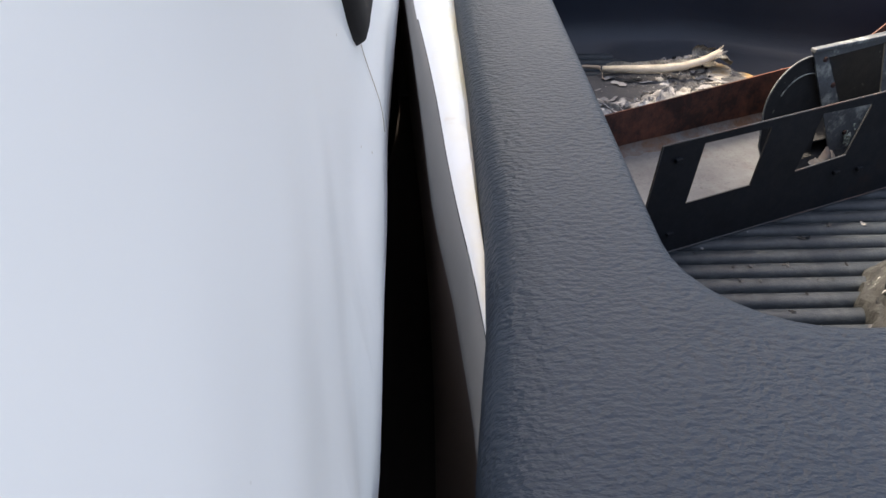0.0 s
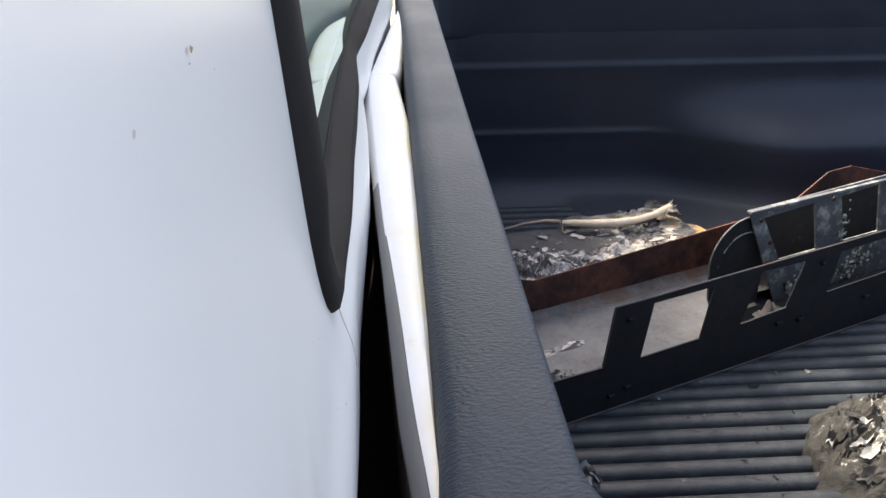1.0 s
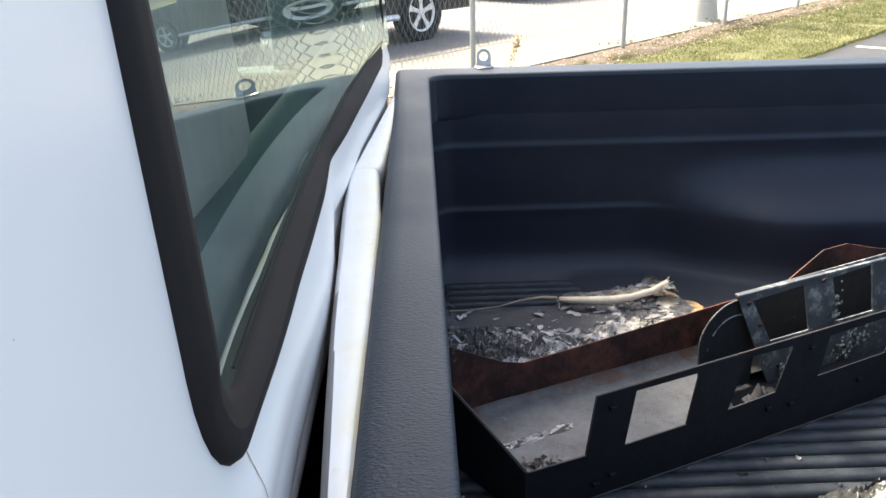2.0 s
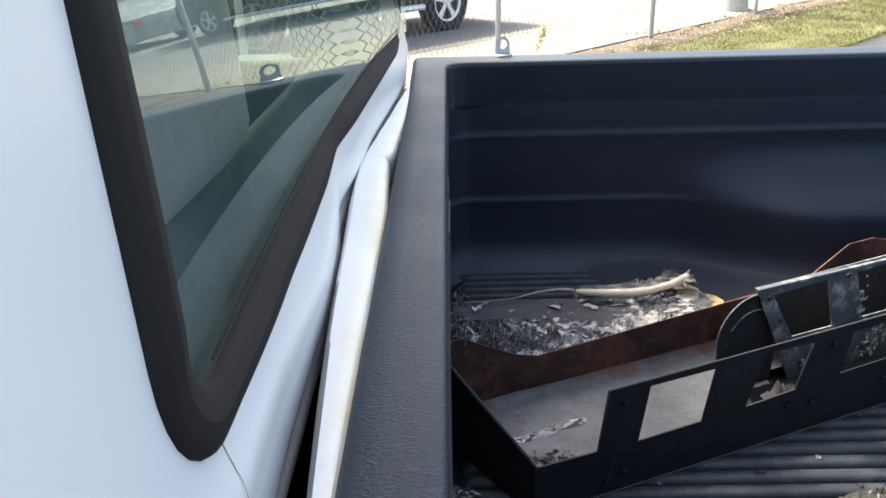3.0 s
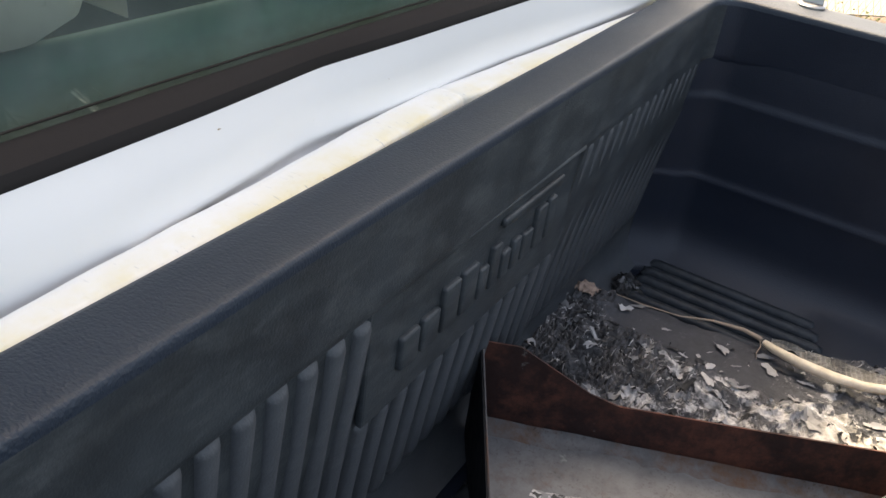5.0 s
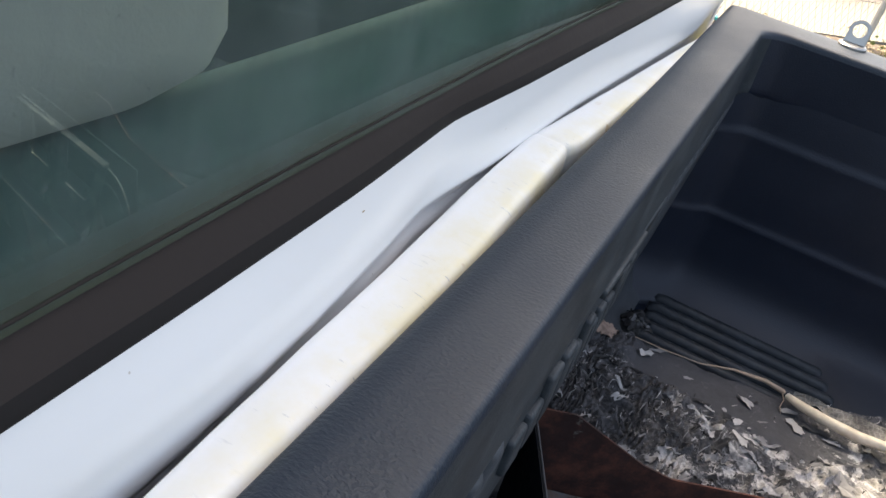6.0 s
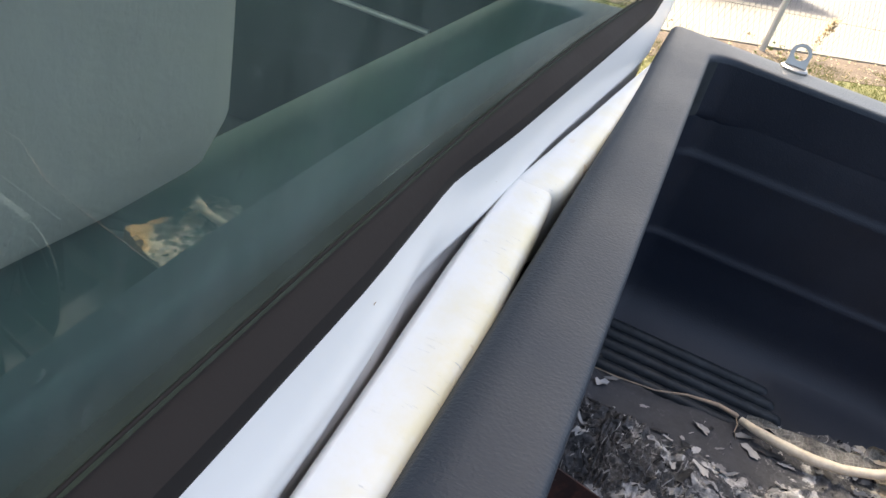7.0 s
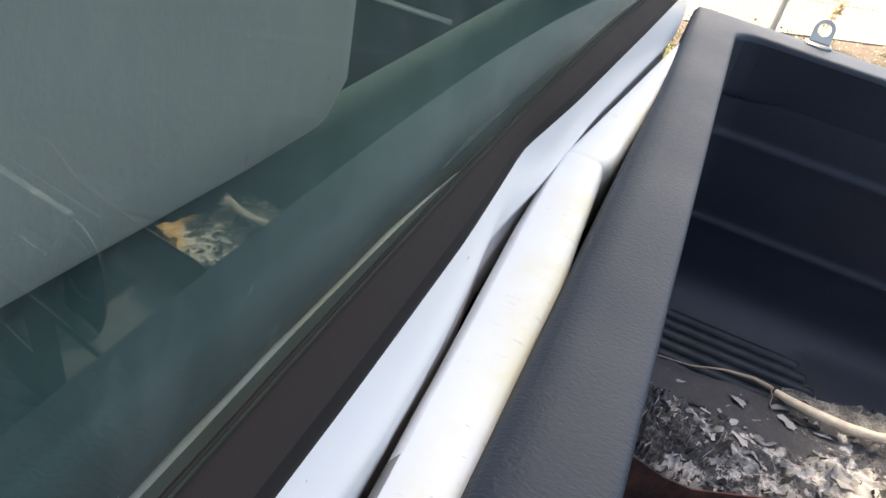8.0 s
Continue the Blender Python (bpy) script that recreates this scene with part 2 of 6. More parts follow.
def m_glass():
    n = Nodes("tinted_glass")
    t = n.tree
    clear = n.node("ShaderNodeBsdfTransparent", Color=(0.68, 0.79, 0.775, 1))
    smear = n.noise(5, n.coords((1, 1, 0.4)), 6, 0.7)
    gloss = n.node("ShaderNodeBsdfGlossy", Color=(0.84, 0.97, 0.93, 1), Roughness=n.ramp(smear, [(0.4, 0.0), (0.8, 0.03)]))
    dust = n.node("ShaderNodeBsdfDiffuse", Color=(0.30, 0.36, 0.34, 1))
    fres = n.node("ShaderNodeFresnel", IOR=1.78)
    spots = n.ramp(n.noise(70, None, 4, 0.7), [(0.66, 0.0), (0.72, 1.0)])
    cloud = n.ramp(n.noise(11, n.coords((1, 1, 0.5)), 6, 0.7), [(0.46, 0.0), (0.64, 1.0)])
    haze = n.maths("ADD", n.ramp(smear, [(0.38, 0.03), (0.66, 0.18)]), n.maths("ADD", n.maths("MULTIPLY", cloud, 0.10), n.maths("MULTIPLY", spots, 0.16)))
    film = n.node("ShaderNodeMixShader", i0=haze, i1=clear.outputs[0], i2=dust.outputs[0])
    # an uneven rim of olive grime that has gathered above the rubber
    up = n.node("ShaderNodeSeparateXYZ", Vector=n.coords()).outputs[2]
    level = n.maths("MULTIPLY", n.maths("SUBTRACT", n.maths("ADD", up, n.maths("MULTIPLY", n.noise(16, n.coords((1, 1, 2)), 6, 0.7), 0.035)), 1.388), 20.0)
    grime = n.ramp(level, [(0.0, 0.75), (0.26, 0.48), (0.75, 0.0)])
    olive = n.node("ShaderNodeBsdfDiffuse", Color=(0.085, 0.095, 0.060, 1))
    film = n.node("ShaderNodeMixShader", i0=grime, i1=film.outputs[0], i2=olive.outputs[0])
    both = n.node("ShaderNodeMixShader", i0=fres.outputs[0], i1=film.outputs[0], i2=gloss.outputs[0])
    t.links.new(both.outputs[0], t.nodes["Material Output"].inputs[0])
    return n.mat


def m_window(name, tint):
    n = Nodes(name)
    t = n.tree
    clear = n.node("ShaderNodeBsdfTransparent", Color=(*tint, 1))
    gloss = n.node("ShaderNodeBsdfGlossy", Color=(0.9, 0.95, 0.95, 1), Roughness=0.02)
    both = n.node("ShaderNodeMixShader", i0=n.node("ShaderNodeFresnel", IOR=1.5).outputs[0], i1=clear.outputs[0], i2=gloss.outputs[0])
    t.links.new(both.outputs[0], t.nodes["Material Output"].inputs[0])
    return n.mat


def m_ground(name, a, b, c, big, small, bump=0.4, dist=0.01):
    n = Nodes(name)
    f = n.noise(big, None, 7, 0.7)
    g = n.noise(small, None, 5, 0.7)
    col = n.mix(n.ramp(f, [(0.35, 0.0), (0.65, 1.0)]), a, b)
    col = n.mix(n.ramp(g, [(0.5, 0.0), (0.75, 1.0)]), col, c)
    return n.done(col, 0.9, 0.0, n.bump(g, bump, dist), 0.3)


LINER = m_liner("liner_grained", 0.62, (0.0086, 0.0156, 0.0268), (0.0138, 0.0245, 0.0395), 0.36)
LINER_SMOOTH = m_liner("liner_smooth", 0.12, (0.0040, 0.0082, 0.0178), (0.0064, 0.0122, 0.0255), 0.34)
LINER_WALL = m_liner("liner_wall", 0.12, (0.0062, 0.0106, 0.0200), (0.0096, 0.0154, 0.0285), 0.34, 0.22)
# Cab-end plastic: dust and scuffs on a base lightened for the open sky.
LINER_DUSTY_LIT = m_liner("liner_dusty_lit", 0.15, (0.0200, 0.0255, 0.0300), (0.0370, 0.0460, 0.0515), 0.36, 0.5, 0.5)
LINER_RIB = m_liner("liner_ribs", 0.12, (0.0105, 0.0155, 0.0220), (0.0195, 0.0270, 0.0340), 0.42, 0.0, 0.35)
PAINT = m_paint()
LIP = m_lip()
RUBBER = m_plain("seal_rubber", (0.0122, 0.0110, 0.0110), (0.0208, 0.0184, 0.0180), 5, (0.6, 0.8), bump=0.15, spec=0.16)
RUBBER_EDGE = m_plain("lit_weathered_rubber", (0.0205, 0.0168, 0.0155), (0.0335, 0.0275, 0.0252), 7, (0.75, 0.9), bump=0.3, spec=0.15)
GLASS = m_glass()
SIDE_GLASS = m_window("side_glass", (0.75, 0.86, 0.80))
FABRIC = m_plain("grey_fabric", (0.50, 0.455, 0.43), (0.63, 0.58, 0.545), 14, (0.85, 0.95), bump=0.3, fine=420, spec=0.1)
TRIM = m_plain("teal_trim", (0.075, 0.168, 0.170), (0.118, 0.232, 0.228), 6, (0.55, 0.75), bump=0.15)
TRIM_DARK = m_plain("dark_trim", (0.044, 0.076, 0.080), (0.078, 0.120, 0.122), 6, (0.6, 0.8))
DARK = m_plain("dark_plastic", (0.015, 0.015, 0.016), (0.03, 0.03, 0.032), 9)
SOOT = m_metal("sooty_sheet", (0.0065, 0.0085, 0.0125), (0.030, 0.019, 0.015), 0.58, 0.1, (0.55, 0.78), 0.06, 0.28)
EDGE = m_metal("scraped_edge", (0.060, 0.062, 0.066), (0.080, 0.042, 0.030), 0.48, 0.3, (0.5, 0.7))
SOOT_MATT = m_metal("matt_soot", (0.007, 0.0075, 0.009), (0.022, 0.015, 0.012), 0.62, 0.0, (0.7, 0.9))
RUST = m_metal("rusted_sheet", (0.032, 0.0145, 0.013), (0.125, 0.042, 0.026), 0.47, 0.2, (0.6, 0.85))
TRAY = m_metal("grey_tray", (0.130, 0.136, 0.146), (0.085, 0.058, 0.044), 0.55, 0.3, (0.45, 0.7))
FOLD = m_metal("rust_crust", (0.118, 0.116, 0.117), (0.105, 0.056, 0.034), 0.47, 0.0, (0.7, 0.95), 0.2)
GALV = m_metal("scorched_zinc", (0.115, 0.125, 0.136), (0.085, 0.058, 0.042), 0.62, 0.4, (0.45, 0.65), 0.75)
FLANGE = m_plain("shaded_paint", (0.20, 0.19, 0.182), (0.34, 0.325, 0.31), 7, (0.6, 0.85), spec=0.3)
GAP_SHADE = m_plain("gap_shade", (0.036, 0.029, 0.029), (0.060, 0.048, 0.046), 9, (0.7, 0.9), spec=0.2)
CHROME = m_plain("bright_steel", (0.30, 0.295, 0.285), (0.42, 0.41, 0.395), 60, (0.28, 0.45), 1.0, 0.1)
CHAR = m_char()
FLAKES = m_flakes("ash_flakes", [(0.0, (0.025, 0.026, 0.028)), (0.40, (0.10, 0.10, 0.105)), (0.62, (0.36, 0.36, 0.36)), (0.8, (0.72, 0.71, 0.69))])
CHAR_FLAKES = m_flakes("char_flakes", [(0.0, (0.012, 0.012, 0.014)), (0.30, (0.03, 0.031, 0.034)), (0.62, (0.07, 0.072, 0.077)), (0.86, (0.17, 0.17, 0.175)), (0.97, (0.34, 0.34, 0.335))])
CRUST = m_flakes("burnt_crust", [(0.0, (0.03, 0.024, 0.020)), (0.3, (0.075, 0.056, 0.044)), (0.6, (0.15, 0.125, 0.105)), (0.9, (0.30, 0.28, 0.25))])
MIXED_FLAKES = m_flakes("mixed_ash", [(0.0, (0.015, 0.015, 0.017)), (0.35, (0.05, 0.051, 0.054)), (0.56, (0.16, 0.164, 0.163)), (0.72, (0.36, 0.365, 0.36)), (0.88, (0.55, 0.555, 0.545))])
PALE_FLAKES = m_flakes("pale_flakes", [(0.0, (0.05, 0.05, 0.05)), (0.18, (0.24, 0.24, 0.24)), (0.45, (0.38, 0.375, 0.37)), (0.74, (0.52, 0.51, 0.50))])
CABLE = m_plain("scorched_sleeve", (0.27, 0.20, 0.12), (0.78, 0.73, 0.62), 48, (0.5, 0.75), bump=0.35, dist=0.002)
TWINE = m_plain("brown_cord", (0.20, 0.15, 0.115), (0.40, 0.315, 0.235), 34, (0.7, 0.9))
ASPHALT = m_ground("asphalt", (0.034, 0.036, 0.041), (0.048, 0.050, 0.055), (0.078, 0.080, 0.084), 0.8, 160, 0.4, 0.004)
ROAD = m_ground("road_asphalt", (0.12, 0.12, 0.123), (0.16, 0.158, 0.156), (0.21, 0.21, 0.205), 0.5, 120, 0.3, 0.004)
CONCRETE = m_ground("pale_concrete", (0.165, 0.158, 0.138), (0.200, 0.190, 0.166), (0.23, 0.220, 0.193), 0.7, 60, 0.2, 0.003)
SOIL = m_ground("dry_soil", (0.065, 0.049, 0.038), (0.125, 0.097, 0.075), (0.19, 0.155, 0.125), 5.0, 30, 0.8, 0.02)
TURF = m_ground("dry_turf", (0.098, 0.104, 0.040), (0.150, 0.138, 0.066), (0.070, 0.092, 0.030), 1.1, 40, 0.6, 0.02)
BLADE = m_flakes("grass_blades", [(0.0, (0.078, 0.100, 0.030)), (0.3, (0.108, 0.120, 0.040)), (0.6, (0.134, 0.132, 0.054)), (0.85, (0.165, 0.152, 0.078))], True)
LEAF = m_flakes("weed_leaves", [(0.0, (0.09, 0.13, 0.04)), (0.4, (0.13, 0.15, 0.06)), (0.7, (0.25, 0.19, 0.11)), (0.9, (0.33, 0.26, 0.16))], True)
ZINC = m_plain("galvanised_wire", (0.34, 0.35, 0.36), (0.46, 0.47, 0.47), 12, (0.4, 0.6), 0.7, 0.1)
WIRE = m_plain("dull_wire", (0.17, 0.175, 0.18), (0.26, 0.265, 0.27), 12, (0.5, 0.7), 0.4, 0.1)
LINE = m_ground("road_line", (0.46, 0.46, 0.45), (0.56, 0.56, 0.54), (0.36, 0.36, 0.36), 2.0, 90, 0.2, 0.002)
TYRE = m_plain("tyre_rubber", (0.018, 0.018, 0.018), (0.03, 0.03, 0.03), 20, (0.7, 0.85), spec=0.3)
ALLOY = m_plain("alloy", (0.62, 0.63, 0.65), (0.74, 0.75, 0.76), 30, (0.25, 0.4), 0.35, 0.05)
CAR_DARK = m_plain("dark_car_paint", (0.020, 0.022, 0.026), (0.028, 0.030, 0.034), 3, (0.15, 0.3), bump=0.02)
CAR_SILVER = m_plain("silver_car_paint", (0.36, 0.38, 0.41), (0.42, 0.44, 0.47), 3, (0.2, 0.35), 0.5, 0.02)
CAR_GLASS = m_plain("dark_car_glass", (0.015, 0.018, 0.02), (0.02, 0.024, 0.026), 2, (0.03, 0.06), bump=0.0)
LAMP_RED = m_plain("tail_lamp_red", (0.45, 0.02, 0.02), (0.55, 0.04, 0.03), 9, (0.15, 0.3), bump=0.02)
RUST_STAIN = m_plain("rust_stain", (0.26, 0.17, 0.09), (0.38, 0.26, 0.13), 40, (0.7, 0.9))
CYAN = m_plain("cyan_plastic", (0.05, 0.45, 0.46), (0.08, 0.55, 0.55), 20)
STRAW = m_flakes("dry_straw", [(0.0, (0.58, 0.49, 0.34)), (0.5, (0.66, 0.57, 0.41)), (0.8, (0.42, 0.33, 0.21))], True)

# ---- mesh helpers ----


def finish(name, bm, mat, smooth=None):
    me = bpy.data.meshes.new(name)
    bm.to_mesh(me)
    bm.free()
    me.materials.append(mat)
    if smooth is not None:
        me.polygons.foreach_set("use_smooth", [True] * len(me.polygons))
        me.set_sharp_from_angle(angle=radians(smooth))
    return me


def part(name, bm, mat, parent=None, label="", smooth=None):
    ob = new(name, finish(name, bm, mat, smooth))
    if parent is not None:
        ob.parent = parent
    if label:
        ob["label"] = label
    return ob


def holder(name, place, label, category, group=""):
    """A thing made of parts: an Empty at its base. Its parts are modelled in world metres."""
    ob = new(name)
    ob.empty_display_size = 0.1
    ob.location = place
    return tagged(ob, label, category, group)


def settle(thing):
    """Moves the parts of a thing so that they keep their world places under the thing's own pose."""
    bpy.context.view_layer.update()
    back = thing.matrix_basis.inverted()
    for ob in thing.children:
        ob.matrix_basis = back @ ob.matrix_basis


def box(bm, lo, hi, bevel=0.0, m=None):
    x0, y0, z0 = lo
    x1, y1, z1 = hi
    vs = [bm.verts.new(p) for p in ((x0, y0, z0), (x1, y0, z0), (x1, y1, z0), (x0, y1, z0), (x0, y0, z1), (x1, y0, z1), (x1, y1, z1), (x0, y1, z1))]
    fs = [bm.faces.new([vs[i] for i in q]) for q in ((0, 3, 2, 1), (4, 5, 6, 7), (0, 1, 5, 4), (1, 2, 6, 5), (2, 3, 7, 6), (3, 0, 4, 7))]
    if bevel:
        es = list({e for f in fs for e in f.edges})
        made = bmesh.ops.bevel(bm, geom=es, offset=bevel, segments=2, affect="EDGES", profile=0.5)
        vs = list({v for f in made["faces"] for v in f.verts} | {v for v in vs if v.is_valid})
    if m is not None:
        bmesh.ops.transform(bm, matrix=m, verts=vs)
    return vs


def loft(bm, rows, closed_u=False, closed_v=False, uv=False):
    """Quads between rows of points of one length. closed_v: each row is a loop; closed_u: the last row joins the first."""
    grid = [[bm.verts.new(p) for p in row] for row in rows]
    n, m = len(grid), len(grid[0])
    lay = bm.loops.layers.uv.verify() if uv else None
    for i in range(n if closed_u else n - 1):
        for j in range(m if closed_v else m - 1):
            a, b = (i + 1) % n, (j + 1) % m
            f = bm.faces.new((grid[i][j], grid[a][j], grid[a][b], grid[i][b]))
            if uv:
                for lp, (u, v) in zip(f.loops, ((i, j), (i + 1, j), (i + 1, j + 1), (i, j + 1))):
                    lp[lay].uv = (u / (n - 1), v / (m - 1))
    return grid


def cap(bm, row):
    if len(row) > 2:
        bm.faces.new(row)


def tube(bm, pts, radius, sides=8, ends=True):
    """A round bar along points; radius may be a list."""
    pts = [Vector(p) for p in pts]
    rad = radius if isinstance(radius, (list, tuple)) else [radius] * len(pts)
    rows = []
    side = None
    for i, p in enumerate(pts):
        d = (pts[min(i + 1, len(pts) - 1)] - pts[max(i - 1, 0)]).normalized()
        if side is None:
            side = d.orthogonal().normalized()
        side = (side - d * side.dot(d)).normalized()
        up = d.cross(side)
        rows.append([p + rad[i] * (math.cos(a) * side + math.sin(a) * up) for a in (2 * math.pi * k / sides for k in range(sides))])
    g = loft(bm, rows, closed_v=True)
    if ends:
        cap(bm, g[0][::-1])
        cap(bm, g[-1])


def ring(bm, centre, axis, r_major, r_minor, n=24, k=8, arc=2 * math.pi, start=0.0):
    """A torus or an arc of one."""
    q = Vector(axis).to_track_quat("Z", "Y").to_matrix()
    c = Vector(centre)
    rows = []
    full = arc > 6.28
    for i in range(n if full else n + 1):
        a = start + arc * i / n
        o = Vector((math.cos(a), math.sin(a), 0))
        rows.append([c + q @ (o * (r_major + r_minor * math.cos(b)) + Vector((0, 0, r_minor * math.sin(b)))) for b in (2 * math.pi * j / k for j in range(k))])
    loft(bm, rows, closed_u=full, closed_v=True)


def disc_stack(bm, centre, axis, profile, n=32):
    """A turned body: profile is (distance along the axis, radius)."""
    q = Vector(axis).to_track_quat("Z", "Y").to_matrix()
    c = Vector(centre)
    rows = [[c + q @ Vector((r * math.cos(a), r * math.sin(a), h)) for a in (2 * math.pi * k / n for k in range(n))] for h, r in profile]
    g = loft(bm, rows, closed_v=True)
    cap(bm, g[0][::-1])
    cap(bm, g[-1])


def slab_poly(bm, outline, thick, frame_m, holes=()):
    """A flat sheet of some thickness from an outline with holes, all as (u, v), set into the world by frame_m (u, v, out of the sheet)."""
    edges = []
    for loop in (outline, *holes):
        vs = [bm.verts.new((u, v, 0)) for u, v in loop]
        edges += [bm.edges.new((vs[i], vs[(i + 1) % len(vs)])) for i in range(len(vs))]
    made = bmesh.ops.triangle_fill(bm, edges=edges, use_beauty=True)
    faces = [g for g in made["geom"] if isinstance(g, bmesh.types.BMFace)]
    ext = bmesh.ops.extrude_face_region(bm, geom=faces)
    vs = [g for g in ext["geom"] if isinstance(g, bmesh.types.BMVert)]
    bmesh.ops.translate(bm, vec=(0, 0, thick), verts=vs)
    bmesh.ops.recalc_face_normals(bm, faces=bm.faces)
    bmesh.ops.transform(bm, matrix=frame_m, verts=bm.verts)


def rounded(x0, y0, x1, y1, r, n=8):
    """A rounded rectangle's loop, the same number of points for any size; r is one radius or one for each corner."""
    r = r if isinstance(r, (list, tuple)) else (r,) * 4
    out = []
    for (cx, cy, a), q in zip(((x1, y1, 0), (x0, y1, 90), (x0, y0, 180), (x1, y0, 270)), r):
        sx, sy = (-1 if cx == x1 else 1), (-1 if cy == y1 else 1)
        for k in range(n + 1):
            b = radians(a + 90 * k / n)
            out.append((cx + sx * q + q * math.cos(b), cy + sy * q + q * math.sin(b)))
    return out


def dense(loop, step):
    """Adds points on the long sides of a loop, the same for loops of like shape."""
    out = []
    for i, (x, y) in enumerate(loop):
        u, v = loop[(i + 1) % len(loop)]
        out.append((x, y))
        if i % 9 == 8:
            for k in range(1, step):
                out.append((x + (u - x) * k / step, y + (v - y) * k / step))
    return out


def curve_of(points, soft=0.012):
    """A smooth line through (x, y) pairs."""
    xs, ys = zip(*points)
    fine = np.linspace(xs[0], xs[-1], 1200)
    raw = np.interp(fine, xs, ys)
    reach = max(1, int(3 * soft / (fine[1] - fine[0])))
    bell = np.exp(-0.5 * (np.arange(-reach, reach + 1) * (fine[1] - fine[0]) / soft) ** 2)
    out = np.convolve(np.pad(raw, reach, mode="edge"), bell / bell.sum(), mode="valid")
    return lambda v: float(np.interp(v, fine, out))


def smooth(a, b, v):
    t = min(1.0, max(0.0, (v - a) / (b - a)))
    return t * t * (3 - 2 * t)


# ---- the ground ----
FENCE0 = Vector((0.48, 8.59, 0))
ALONG = Vector((math.cos(radians(46.2)), math.sin(radians(46.2)), 0))
AWAY = Vector((-ALONG.y, ALONG.x, 0))


def at_fence(s, m, z=0.0):
    return FENCE0 + ALONG * s + AWAY * m + Vector((0, 0, z))


def strip(name, m0, m1, z, mat, label, category, s0=-60, s1=90, cells=(60, 4), rough=0.0, skirt=0.12, kind="structure"):
    bm = bmesh.new()
    rows = []
    for i in range(cells[0] + 1):
        s = s0 + (s1 - s0) * i / cells[0]
        row = []
        for j in range(cells[1] + 1):
            m = m0 + (m1 - m0) * j / cells[1]
            p = at_fence(s, m + rough * 3 * (noise.noise((s * 1.7, m * 0.3, 1)) if j in (0, cells[1]) else 0), z)
            p.z += rough * noise.noise((s * 2.3, m * 2.3, 7))
            row.append(p)
        rows.append([row[0] - Vector((0, 0, skirt))] + row + [row[-1] - Vector((0, 0, skirt))])
    loft(bm, rows)
    return tagged(part(name, bm, mat, smooth=40), label, category, kind=kind)


bm = bmesh.new()
loft(bm, [[(x, y, 0.0) for y in (-400, -40, 0, 20, 60, 400)] for x in (-400, -40, 0, 20, 60, 400)])
tagged(part("ground", bm, ASPHALT), "dark worn asphalt of a parking lot", "ground", kind="structure")
strip("grass_verge", -2.15, -0.45, 0.03, TURF, "strip of dry yellow-green turf beside a fence", "lawn", cells=(500, 10), rough=0.02)
strip("soil_strip", -0.55, 0.18, 0.035, SOIL, "bare dry brown soil under a chain-link fence", "soil", cells=(500, 5), rough=0.025)
strip("pavement", 0.12, 1.62, 0.05, CONCRETE, "sun-bleached pale concrete pavement beside a road", "pavement", cells=(60, 4))
strip("kerb", 1.62, 1.78, 0.055, CONCRETE, "low pale concrete kerb along a road", "kerb", cells=(60, 2))
strip("road", 1.78, 11.5, 0.012, ROAD, "light grey asphalt road with white lines", "road", cells=(60, 4))
strip("far_kerb", 11.5, 11.7, 0.10, CONCRETE, "pale concrete kerb across a road", "kerb", cells=(60, 2))
strip("far_verge", 11.7, 60, 0.09, TURF, "dry grass beyond the road", "lawn", cells=(60, 6), rough=0.01)
for m, w in ((6.6, 0.12),):
    strip("lane_line", m, m + w, 0.0165, LINE, "painted white lane line on asphalt", "road marking", cells=(60, 1), skirt=0.002)
bm = bmesh.new()
loft(bm, [[at_fence(5.0, m, 0.004), at_fence(5.11, m, 0.004)] for m in (-7.5, -4.5, -2.3)])
tagged(part("parking_line", bm, LINE), "white painted parking bay line on asphalt", "road marking", kind="structure")

# ---- the pickup truck ----
truck = holder("pickup_truck", (0.0, 0.965, 0.0), "white pickup truck with a dented cab back and crumpled bed front", "pickup truck")

cab_line = curve_of([(-0.06, -0.0915), (0.1, -0.0922), (0.2, -0.097), (0.3, -0.101), (0.45, -0.100), (0.58, -0.102), (0.72, -0.106), (0.80, -0.111), (0.857, -0.115),
                     (0.90, -0.112), (0.98, -0.107), (1.27, -0.096), (1.54, -0.087), (1.68, -0.092), (1.82, -0.101), (2.0, -0.100)])
ridge_line = curve_of([(-0.06, -0.0885), (0.15, -0.0900), (0.22, -0.0920), (0.29, -0.095), (0.41, -0.099), (0.595, -0.096), (0.70, -0.101), (0.78, -0.108), (0.843, -0.117), (0.90, -0.114),
                       (0.956, -0.110), (1.157, -0.105), (1.3, -0.096), (1.5, -0.083), (1.62, -0.079), (1.8, -0.088), (2.0, -0.092)])


def crease_rise(y):
    """The crease under the ridge climbs away from the door."""
    return 0.085 * (min(0.76, max(0.33, y)) - 0.70) - 0.006


